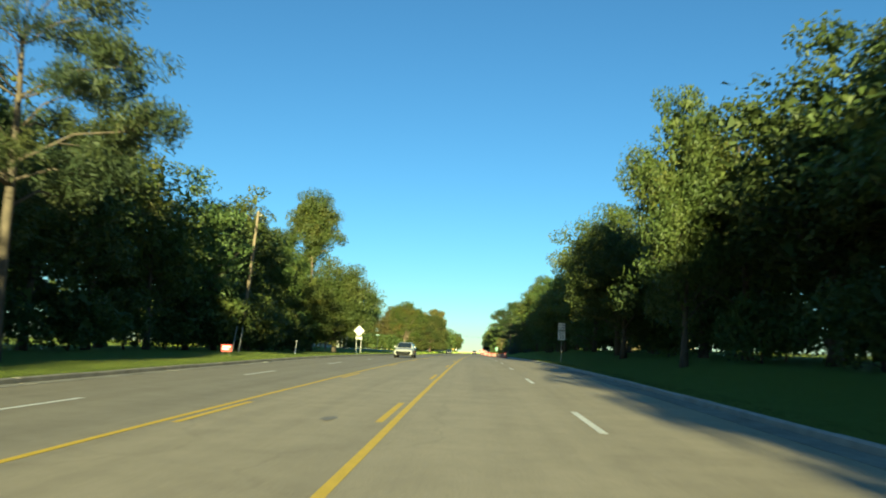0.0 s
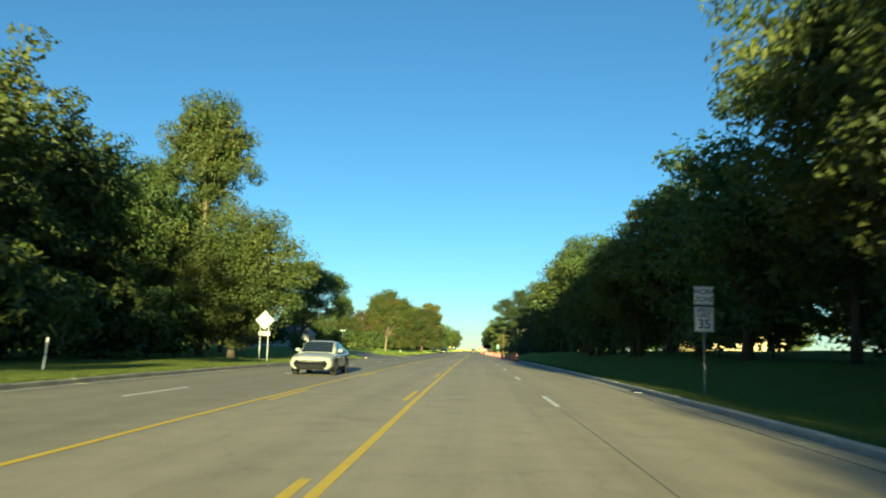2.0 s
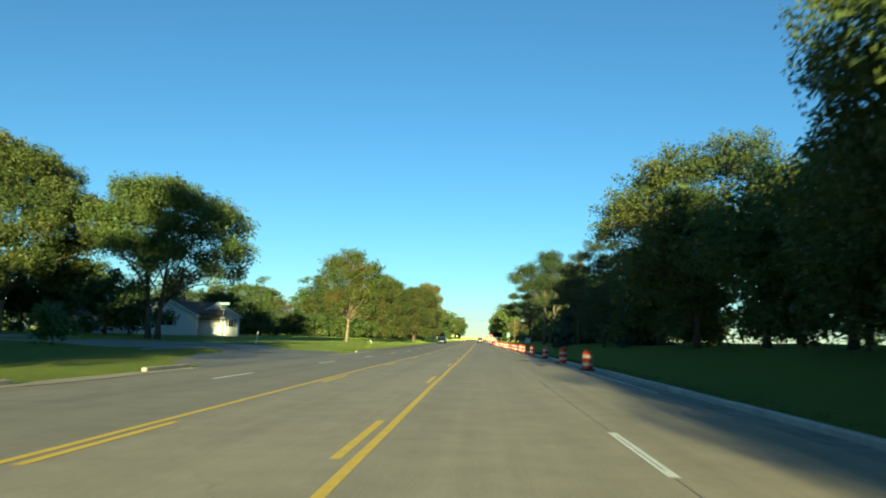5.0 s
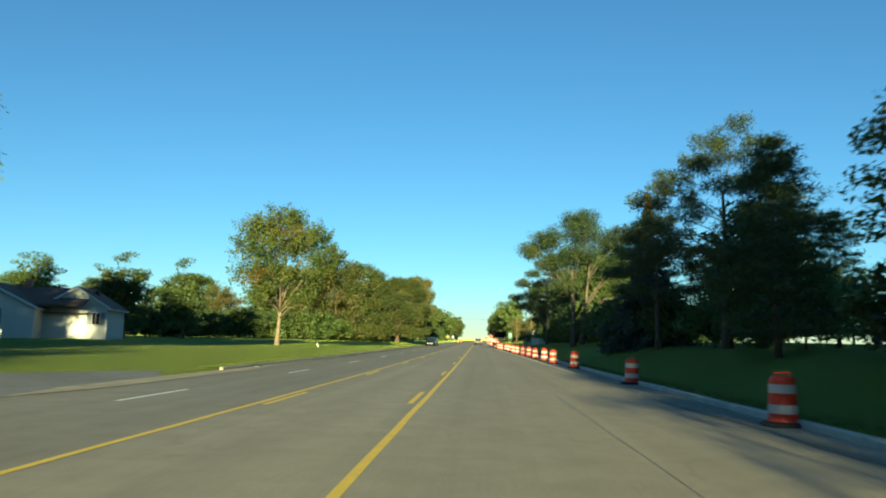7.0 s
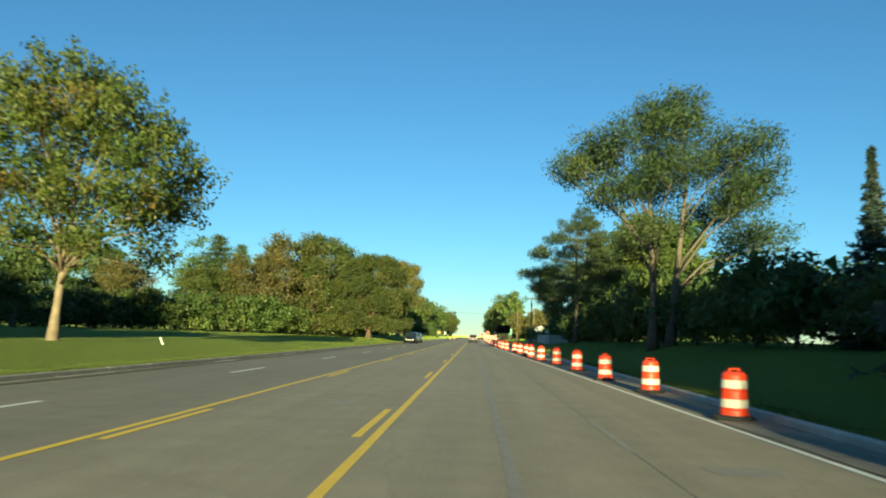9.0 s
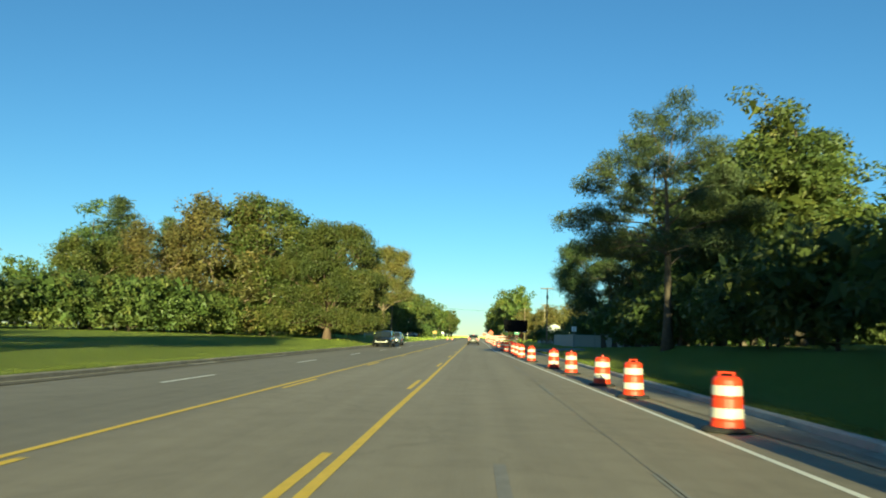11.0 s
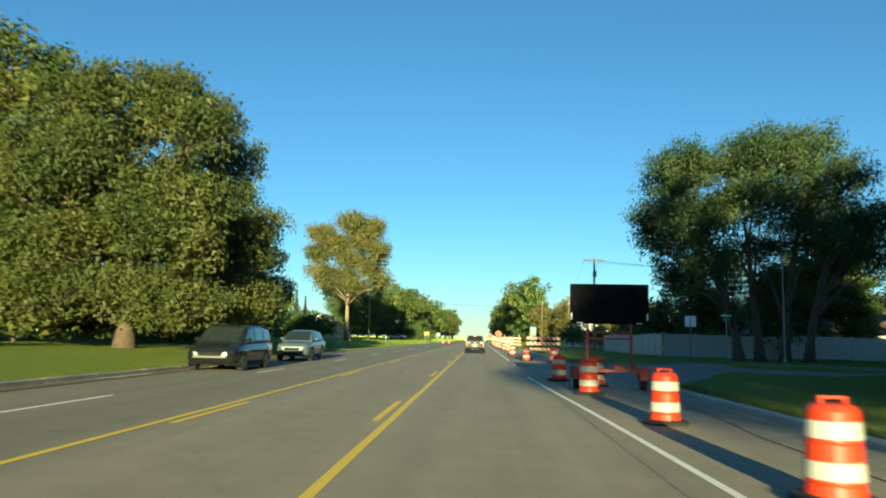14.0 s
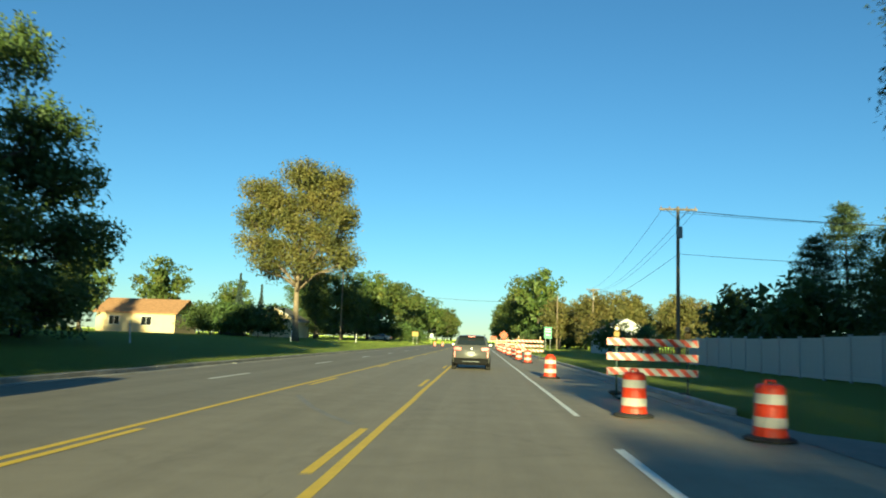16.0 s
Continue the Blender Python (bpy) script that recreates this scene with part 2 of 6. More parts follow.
TRIM = material("white trim", (0.52, 0.51, 0.49), 0.6)
GREY_TRIM = material("grey shutter paint", (0.18, 0.19, 0.20), 0.6)
WIN = material("dark window glass", (0.012, 0.014, 0.017), 0.08, 0, 0.6)
FENCE = worn("white vinyl fence", (0.47, 0.46, 0.43), 0.6, 0.08, 0.7, bumps=0.03)
FENCE_WOOD = worn("brown picket fence", (0.24, 0.13, 0.08), 0.85, 0.25, 3.0)
WIRE = material("black cable", (0.02, 0.02, 0.02), 0.7)
PORCELAIN = material("brown insulator", (0.2, 0.14, 0.1), 0.35)


def paint(name, colour, metal=0.5, rough=0.32):
    m = material(name, colour, rough, metal, 0.4, 0.25)
    n = noise_tex(m, coords(m), 2.2, 4)
    base(m, ramp(m, n, [(0.3, tuple(c * 0.88 for c in colour)), (0.7, tuple(min(1, c * 1.06) for c in colour))]))
    return m


SILVER = paint("silver-beige car paint", (0.155, 0.153, 0.142))
SLATE = paint("blue-grey car paint", (0.13, 0.16, 0.19), 0.5, 0.15)
BLACK_CAR = paint("black car paint", (0.010, 0.012, 0.012), 0.0, 0.1)
WHITE_CAR = paint("white car paint", (0.33, 0.33, 0.305), 0.0, 0.25)
PLASTIC = worn("black trim plastic", (0.0035, 0.0035, 0.004), 0.7, 0.2, 5.0, spec=0.12)
CAR_GLASS = material("tinted car glass", (0.018, 0.024, 0.026), 0.03, 0, 0.9)
LAMP_RED = material("red lamp lens", (0.36, 0.008, 0.008), 0.3, 0, 0.5, 0.2)
BRAKE = material("lit red lamp", (0.5, 0.008, 0.008), 0.35)
for key, val in (("Emission Color", (1.0, 0.012, 0.01, 1)), ("Emission Strength", 0.35)):
    BRAKE.node_tree.nodes["Principled BSDF"].inputs[key].default_value = val
HEADLAMP = material("clear headlamp", (0.42, 0.42, 0.41), 0.2, 0.2, 0.8, 0.5)
LIT_LAMP = material("lit headlamp", (0.9, 0.9, 0.85), 0.12)
for key, val in (("Emission Color", (1.0, 0.95, 0.85, 1)), ("Emission Strength", 0.7)):
    LIT_LAMP.node_tree.nodes["Principled BSDF"].inputs[key].default_value = val
CHROME = material("chrome", (0.42, 0.42, 0.42), 0.3, 1.0)
RIM = material("alloy rim", (0.22, 0.22, 0.22), 0.45, 0.8)
PLATE = material("pale number plate", (0.26, 0.26, 0.25), 0.5)

# ---- helpers for building ----


def mesh_from(name, verts, faces, mats, index=None, smooth=False):
    me = bpy.data.meshes.new(name)
    me.from_pydata(verts, [], faces)
    for q in (mats if isinstance(mats, (list, tuple)) else [mats]):
        me.materials.append(q)
    if index is not None:
        me.polygons.foreach_set("material_index", index)
    if smooth:
        me.polygons.foreach_set("use_smooth", [True] * len(me.polygons))
    me.update()
    return me


def part(name, bm, mat, parent, label="", smooth=False):
    """Links a bmesh (or a mesh) as one mesh object under a thing."""
    if isinstance(bm, bmesh.types.BMesh):
        bmesh.ops.recalc_face_normals(bm, faces=bm.faces[:])
        me = bpy.data.meshes.new(name)
        bm.to_mesh(me)
        bm.free()
        me.materials.append(mat)
        if smooth:
            me.polygons.foreach_set("use_smooth", [True] * len(me.polygons))
    else:
        me = bm
    ob = new(name, me)
    ob.parent = parent
    if label:
        tagged(ob, label)
    return ob


def thing(name, label, category, m=None, group="", kind=""):
    ob = new(name)
    ob.empty_display_size = 0.2
    if m is not None:
        ob.matrix_world = m
    return tagged(ob, label, category, group, kind)


def box(bm, x0, x1, y0, y1, z0, z1, bevel=0.0, m=None):
    vs = [bm.verts.new(p) for p in ((x0, y0, z0), (x1, y0, z0), (x1, y1, z0), (x0, y1, z0), (x0, y0, z1), (x1, y0, z1), (x1, y1, z1), (x0, y1, z1))]
    fs = [bm.faces.new([vs[i] for i in f]) for f in ((3, 2, 1, 0), (4, 5, 6, 7), (0, 1, 5, 4), (1, 2, 6, 5), (2, 3, 7, 6), (3, 0, 4, 7))]
    if m is not None:
        bmesh.ops.transform(bm, matrix=m, verts=vs)
    if bevel:
        es = list({e for f in fs for e in f.edges})
        bmesh.ops.bevel(bm, geom=es, offset=bevel, segments=1, affect='EDGES')
    return bm


def boxes(*rows, bevel=0.0):
    bm = bmesh.new()
    for r in rows:
        box(bm, *r, bevel=bevel)
    return bm


def tube(bm, a, b, r0, r1=None, n=8):
    """A tapered round bar from a to b, closed at both ends."""
    r1 = r0 if r1 is None else r1
    a, b = Vector(a), Vector(b)
    w = (b - a).normalized()
    u = w.orthogonal().normalized()
    v = w.cross(u)
    rings = []
    for p, r in ((a, r0), (b, r1)):
        rings.append([bm.verts.new(p + (u * math.cos(k * math.tau / n) + v * math.sin(k * math.tau / n)) * r) for k in range(n)])
    for k in range(n):
        bm.faces.new((rings[0][k], rings[0][(k + 1) % n], rings[1][(k + 1) % n], rings[1][k]))
    bm.faces.new(rings[0][::-1])
    bm.faces.new(rings[1])
    return bm


def tubes(*rows, n=8):
    bm = bmesh.new()
    for r in rows:
        tube(bm, *r, n=n)
    return bm


def lathe(profile, n=20, axis='z'):
    """A closed turned body from (radius, height) pairs."""
    bm = bmesh.new()
    rings = []
    for r, z in profile:
        ring = []
        for k in range(n):
            a = k * math.tau / n
            p = (r * math.cos(a), r * math.sin(a), z)
            ring.append(bm.verts.new(p if axis == 'z' else (p[2], p[0], p[1])))
        rings.append(ring)
    for q, s in zip(rings, rings[1:]):
        for k in range(n):
            bm.faces.new((q[k], q[(k + 1) % n], s[(k + 1) % n], s[k]))
    bm.faces.new(rings[0][::-1])
    bm.faces.new(rings[-1])
    return bm


def prism(outline, y0, y1, axis='y'):
    """A plate: an outline in two axes, given depth along the third."""
    bm = bmesh.new()

    def at(p, d):
        return {'y': (p[0], d, p[1]), 'x': (d, p[0], p[1]), 'z': (p[0], p[1], d)}[axis]
    a = [bm.verts.new(at(p, y0)) for p in outline]
    b = [bm.verts.new(at(p, y1)) for p in outline]
    n = len(a)
    for k in range(n):
        bm.faces.new((a[k], a[(k + 1) % n], b[(k + 1) % n], b[k]))
    bm.faces.new(a[::-1])
    bm.faces.new(b)
    return bm


def words(name, text, size, mat, parent, m, label=""):
    """Raised letters in the built-in font, as a mesh."""
    cu = bpy.data.curves.new(name, 'FONT')
    cu.body, cu.size, cu.extrude, cu.align_x, cu.align_y = text, size, 0.002, 'CENTER', 'CENTER'
    tmp = bpy.data.objects.new(name, cu)
    me = bpy.data.meshes.new_from_object(tmp)
    bpy.data.objects.remove(tmp)
    me.materials.clear()
    me.materials.append(mat)
    ob = new(name, me)
    ob.parent = parent
    ob.matrix_basis = m
    if label:
        tagged(ob, label)
    return ob


# ---- the ground, the road, kerbs ----
Y0, Y1 = -260.0, 900.0
KERB_L, KERB_R = -11.35, 5.55


def step(a, b, v):
    k = min(1.0, max(0.0, (v - a) / (b - a)))
    return k * k * (3 - 2 * k)


def bank(x, y):
    """The grass bank under the woods on the right-hand side: its height over the verge."""
    return float(np.interp(y, [-40, 20, 60, 85, 130, 200, 250, 270, 280], [0.5, 0.6, 0.8, 1.15, 1.1, 1.1, 1.0, 0.6, 0.0])) * (step(6.4, 11.0, x) + 0.3 * step(12.5, 22, x)) if x > 6 else 0.0


def ground_z(x, y):
    """The lawns: level beside the road at first, then rising on the left-hand side and to the bank on the right-hand side."""
    dip = (step(124, 130, y) * (1 - step(159, 166, y)) + step(112, 115, y) * (1 - step(120, 122, y))) if x < KERB_L else step(281.5, 285.5, y) * (1 - step(309, 313, y))
    dip *= step(-15.5, -12.5, x) if x < KERB_L else 1 - step(7.5, 10, x)
    if x < KERB_L:
        return grade(y) + 0.14 - 0.17 * dip + step(95, 150, y) * (0.5 * step(-12.5, -17.5, x) + 0.35 * step(-18, -36, x)) + 0.05 * math.sin(x * 0.7 + y * 0.23) * step(-13, -16, x)
    return grade(y) + 0.14 - 0.17 * dip + bank(x, y) + 0.12 * step(7, 14, x) + 0.04 * math.sin(x * 0.6 + y * 0.31) * step(7, 9, x)


def ground():
    xs = [-1500, -500, -200, -120, -80, -60, -50, -42, -36, -31, -27, -24, -21, -19, -17.5, -16, -15, -14, -13, -12.2, -11.6, -11.55, 5.75, 5.8, 6.4, 7.2, 8, 9, 10.5, 12, 14, 17, 21, 26, 33, 45, 65, 100, 200, 500, 1500]
    ys = [-1500, -600] + [Y0 + k * 4.0 for k in range(int((Y1 - Y0) / 4) + 1)] + [1100, 1500, 2500, 4500]
    verts = [(x, y, grade(y) - 0.06 if -11.56 < x < 5.78 else ground_z(x, y)) for y in ys for x in xs]
    n = len(xs)
    faces = [(j * n + i, j * n + i + 1, (j + 1) * n + i + 1, (j + 1) * n + i) for j in range(len(ys) - 1) for i in range(n - 1)]
    ob = new("ground", mesh_from("ground", verts, faces, GRASS, smooth=True))
    tagged(ob, "mown grass verge and lawns with dry patches", "lawn", kind="structure")


ground()


def carriageway():
    """The road sheet with its thickness, following the crest."""
    ys = [Y0 + 4.0 * k for k in range(int((Y1 - Y0) / 4) + 1)]
    verts, faces = [], []
    for y in ys:
        z = grade(y)
        verts += [(-11.5, y, z), (5.7, y, z), (5.7, y, z - 0.3), (-11.5, y, z - 0.3)]
    for i in range(len(ys) - 1):
        a = 4 * i
        faces += [(a + k, a + (k + 1) % 4, a + 4 + (k + 1) % 4, a + 4 + k) for k in range(4)]
    faces = [f[::-1] for f in faces] + [(0, 1, 2, 3), tuple(len(verts) - 4 + k for k in (3, 2, 1, 0))]
    return tagged(new("road", mesh_from("road", verts, faces, ROAD)), "worn grey asphalt road with five lanes and faint cracks", "road", kind="structure")


carriageway()


def street(rows_, label):
    """A side street that follows the ground; rows of x and its two edges in y."""
    verts, faces, n = [], [], 7
    for x, a, b in rows_:
        for k in range(n):
            y = a + (b - a) * k / (n - 1)
            on_road = KERB_L - 0.3 < x < KERB_R + 0.25
            verts.append((x, y, grade(y) + 0.008 if on_road else ground_z(x, y) + 0.035 - (0.05 if k in (0, n - 1) else 0)))
    for i in range(len(rows_) - 1):
        for k in range(n - 1):
            a = i * n + k
            faces.append((a, a + 1, a + n + 1, a + n))
    tagged(new("side_street", mesh_from("side_street", verts, faces, SIDE_ROAD)), label, "road", kind="structure")


street([(-90, 133, 145), (-40, 136, 148), (-30, 136.5, 149), (-24, 136.2, 150), (-21, 135.4, 151.2), (-19, 134.5, 152.6), (-16.5, 132.5, 156), (-14, 129.5, 160), (-12.5, 127.2, 163.4), (-11.5, 125.8, 165.4), (-10.8, 125, 166.2)], "narrow asphalt side street with sandy edges")
street([(5.2, 283, 311.6), (5.75, 283.6, 311), (6.2, 284.5, 310), (7.2, 287, 307.5), (9, 289, 305.5), (12, 290, 304.8), (30, 291, 305), (70, 293, 307)], "shaded asphalt side street joining the road")


def kerb(x0, x1, spans, name, gut0, gut1, label, mat):
    for a, b in spans:
        top = thing(name, label, "kerb", kind="structure")
        k, y = 0, a
        while y < b - 0.5:
            e = min(b, y + 3.05)
            bm = bmesh.new()
            box(bm, x0, x1, y + 0.006, e - 0.006, -0.2, 0.15 + 0.006 * math.sin(k * 2.1), bevel=0.03)
            tilt = Matrix.Translation((0, 0, grade(y) - y * (grade(e) - grade(y)) / (e - y))) @ Matrix(((1, 0, 0, 0), (0, 1, 0, 0), (0, (grade(e) - grade(y)) / (e - y), 1, 0), (0, 0, 0, 1)))
            bm.transform(tilt)
            part("kerb_stone", bm, mat, top)
            box_g = boxes((gut0, gut1, y + 0.005, e - 0.005, -0.2, 0.012 + 0.003 * math.sin(k * 1.7)))
            box_g.transform(tilt)
            part("gutter_slab", box_g, OLD_KERB, top)
            y, k = e, k + 1


kerb(KERB_R, KERB_R + 0.18, [(-30, 283), (312, 480)], "kerb_right", 5.0, KERB_R - 0.004, "pale concrete kerb with a gutter pan", CONCRETE)
kerb(KERB_L - 0.18, KERB_L, [(-30, 114), (121.5, 125.5), (166.2, 470)], "kerb_left", KERB_L + 0.004, KERB_L + 0.45, "stained low concrete kerb with a gutter pan", OLD_KERB)

# ---- road markings ----
YR, YL, WR, WL = -1.434, -5.008, 2.02, -8.10
PERIOD, DASH = 15.24, 4.1


def strip(bm, path, w, z=0.005, t=0.004):
    """A painted line of width w along (x, y) points."""
    prev = None
    for i, (x, y) in enumerate(path):
        q = [bm.verts.new((x - w / 2, y, z + grade(y))), bm.verts.new((x + w / 2, y, z + grade(y)))]
        if prev:
            bm.faces.new((prev[0], prev[1], q[1], q[0]))
        prev = q


def wavering(x, a, b, seed, amp=0.012):
    r = random.Random(seed)
    n = max(2, int((b - a) / 2.5) + 1)
    return [(x + r.uniform(-amp, amp), a + (b - a) * k / (n - 1)) for k in range(n)]


def mark(name, path, w, mat, label):
    bm = bmesh.new()
    strip(bm, path, w)
    ob = part(name, bm, mat, None)
    return tagged(ob, label, "road marking", kind="structure")


mark("solid_line", wavering(YR, -60, 700, 1), 0.13, YELLOW, "solid yellow line beside the turning lane")
mark("solid_line", wavering(YL, -60, 700, 2), 0.13, YELLOW, "solid yellow line beside the turning lane")
for i in range(-3, 34):
    for x, y, w, mat, lab in ((YR - 0.25, 13.17, 0.13, YELLOW, "broken yellow line of the turning lane"), (YL + 0.25, 12.1, 0.13, YELLOW, "broken yellow line of the turning lane"), (WL, 11.56, 0.13, WHITE_LINE, "broken white lane line")):
        y += i * (PERIOD + (0.08 if x == WL else 0))
        tagged(mark("lane_dash", wavering(x, y, y + DASH, 10 + i, 0.006), w, mat, lab), group="lane dashes")
    y = 12.7 + i * PERIOD
    if y < 118:
        tagged(mark("lane_dash", wavering(WR, y, y + DASH - 0.2, 50 + i, 0.006), 0.14, WHITE_LINE, "broken white lane line"), group="lane dashes")
    elif y < 275:
        tagged(mark("lane_dash", wavering(WR, y, y + DASH - 0.2, 50 + i, 0.006), 0.11, OLD_LINE, "ground-off remains of a white lane line"), group="lane dashes")
TAPER = [(118, 5.0), (150, 4.85), (178, 4.45), (200, 4.08), (222, 3.6), (245, 3.05), (258, 2.72), (264, 2.58), (275, 2.33), (282, 2.1), (289.5, 1.92)]


def taper_x(y):
    return float(np.interp(y, [q[0] for q in TAPER], [q[1] for q in TAPER]))


mark("edge_line", [(taper_x(y), y) for y in np.arange(118, 289.6, 3)], 0.11, WHITE_LINE, "solid white edge line of the work zone taper")
mark("edge_line", wavering(2.05, 310.3, 620, 5), 0.12, WHITE_LINE, "solid white edge line")
tagged(mark("lane_dash", wavering(2.03, 300.6, 305.6, 6, 0.004), 0.14, WHITE_LINE, "broken white lane line"), group="lane dashes")
mark("tar_seam", wavering(2.02, 30, 300, 8, 0.012), 0.016, TAR, "thin dark tar seam along the asphalt")
mark("tar_seam", wavering(0.35, 172, 215, 9, 0.006), 0.14, STREAK, "dark tyre-worn streak along the lane")
# sand swept against the kerbs
rs = random.Random(4)


def sand_patch(name, xs, ys, mat, label):
    bm = bmesh.new()
    n = 36
    lo, hi = [], []
    for k in range(n + 1):
        y = ys[0] + (ys[1] - ys[0]) * k / n
        f = min(1, 6 * min(k, n - k) / n)
        lo.append(bm.verts.new((xs[0] + (xs[1] - xs[0]) * (0.45 - 0.42 * f) + rs.uniform(-0.08, 0.08), y, 0.014 + grade(y))))
        hi.append(bm.verts.new((xs[1] - (xs[1] - xs[0]) * (0.40 - 0.40 * f) + rs.uniform(-0.03, 0.03), y, 0.016 + grade(y))))
    for k in range(n):
        bm.faces.new((lo[k], hi[k], hi[k + 1], lo[k + 1]))
    return tagged(part(name, bm, mat, None), label, "dirt", kind="structure")


sand_patch("road_dirt", (4.5, 5.50), (140, 212), SAND, "sand and gravel swept against the kerb")
sand_patch("road_dirt", (4.4, 5.50), (213, 283), SAND, "sand and gravel swept against the kerb")
sand_patch("road_dirt", (-11.6, -10.3), (150, 172), PALE_SAND, "pale sandy dirt at the street corner")
sand_patch("road_dirt", (-11.6, -10.7), (113, 122.5), PALE_SAND, "pale sandy dirt at a drive")
sand_patch("road_dirt", (-11.3, -10.75), (80, 112), DIRT, "dark earth in the gutter")
sand_patch("road_dirt", (-11.3, -10.7), (174, 300), DIRT, "dark earth in the gutter")
for x, y, sx, sy in ((-2.6, 13.5, 0.16, 0.5), (3.4, 78.5, 0.2, 0.25), (4.6, 82, 0.25, 0.3), (3.0, 179, 0.55, 0.4), (-2.8, 186, 0.2, 0.5), (3.1, 151, 0.2, 0.3), (-9.2, 118, 0.35, 0.5)):
    bm = bmesh.new()
    vs = [bm.verts.new((x + sx * math.cos(a) * rs.uniform(0.7, 1), y + sy * math.sin(a) * rs.uniform(0.7, 1), 0.006 + grade(y))) for a in [k * math.tau / 14 for k in range(14)]]
    bm.faces.new(vs)
    tagged(part("tar_patch", bm, STREAK, None), "dark patch in the asphalt", "road patch", kind="structure")
# a curved skid mark in the turning lane
mark("skid_mark", [(-4.2, 313), (-3.75, 311.6), (-3.2, 310), (-2.6, 308.6), (-1.95, 307.3)], 0.16, STREAK, "curved dark tyre mark on the asphalt")
for x, y in ((-11.25, 41.5), (-11.25, 171.5), (5.42, 48.5), (-11.25, 330.5), (5.42, 66.0)):
    d = thing("storm_drain", "iron storm drain inlet in the kerb", "drain", Matrix.Translation((x, y, grade(y))), kind="structure")
    part("grate_frame", boxes((-0.14, 0.14, -0.45, 0.45, 0.012, 0.03)), STEEL, d)
    part("inlet", boxes((-0.1, 0.1, -0.38, 0.38, 0.03, 0.036)), BLACK_PAINT, d)

# ---- trees ----


def leaf_mesh(name, pts, nrm, size, rng, mat, slim=0.46, hang=0.0):
    """One small pointed leaf spray per point, with its own tilt."""
    n = len(pts)
    a = rng.normal(size=(n, 3))
    nr = nrm + 0.75 * rng.normal(size=(n, 3))
    nr /= np.linalg.norm(nr, axis=1)[:, None] + 1e-9
    u = np.cross(nr, a)
    u /= np.linalg.norm(u, axis=1)[:, None] + 1e-9
    if hang:
        u[:, 2] -= hang
        u /= np.linalg.norm(u, axis=1)[:, None] + 1e-9
    v = np.cross(nr, u)
    s = (np.asarray(size) * rng.uniform(0.6, 1.35, n))[:, None]
    droop = np.zeros((n, 3))
    droop[:, 2] = -0.18 * s[:, 0]
    V = np.stack([pts - u * s * 0.7 + v * s * slim, pts + u * s * 1.1 + droop, pts - u * s * 0.5 - v * s * slim * 1.1], 1).reshape(-1, 3)
    me = bpy.data.meshes.new(name)
    me.vertices.add(3 * n)
    me.vertices.foreach_set("co", V.astype(np.float32).ravel())
    me.loops.add(3 * n)
    me.loops.foreach_set("vertex_index", np.arange(3 * n, dtype=np.int32))
    me.polygons.add(n)
    me.polygons.foreach_set("loop_start", np.arange(0, 3 * n, 3, dtype=np.int32))
    me.materials.append(mat)
    me.update(calc_edges=True)
    return me


def limb_mesh(name, limbs, mat, n=7):
    """Bent, tapered limbs: each a list of (point, radius)."""
    verts, faces = [], []
    for path in limbs:
        first = len(verts)
        for i, (p, r) in enumerate(path):
            p = Vector(p)
            q = Vector(path[min(i + 1, len(path) - 1)][0]) - Vector(path[max(i - 1, 0)][0])
            w = q.normalized() if q.length > 1e-6 else Vector((0, 0, 1))
            u = w.cross(Vector((0.31, 0.95, 0.05))).normalized()
            v = w.cross(u)
            for k in range(n):
                verts.append(p + (u * math.cos(k * math.tau / n) + v * math.sin(k * math.tau / n)) * r)
        for i in range(len(path) - 1):
            for k in range(n):
                a, b = first + i * n + k, first + i * n + (k + 1) % n
                faces.append((a, b, b + n, a + n))
        faces.append([first + k for k in range(n)][::-1])
        faces.append([first + (len(path) - 1) * n + k for k in range(n)])
    return mesh_from(name, verts, faces, mat, smooth=True)


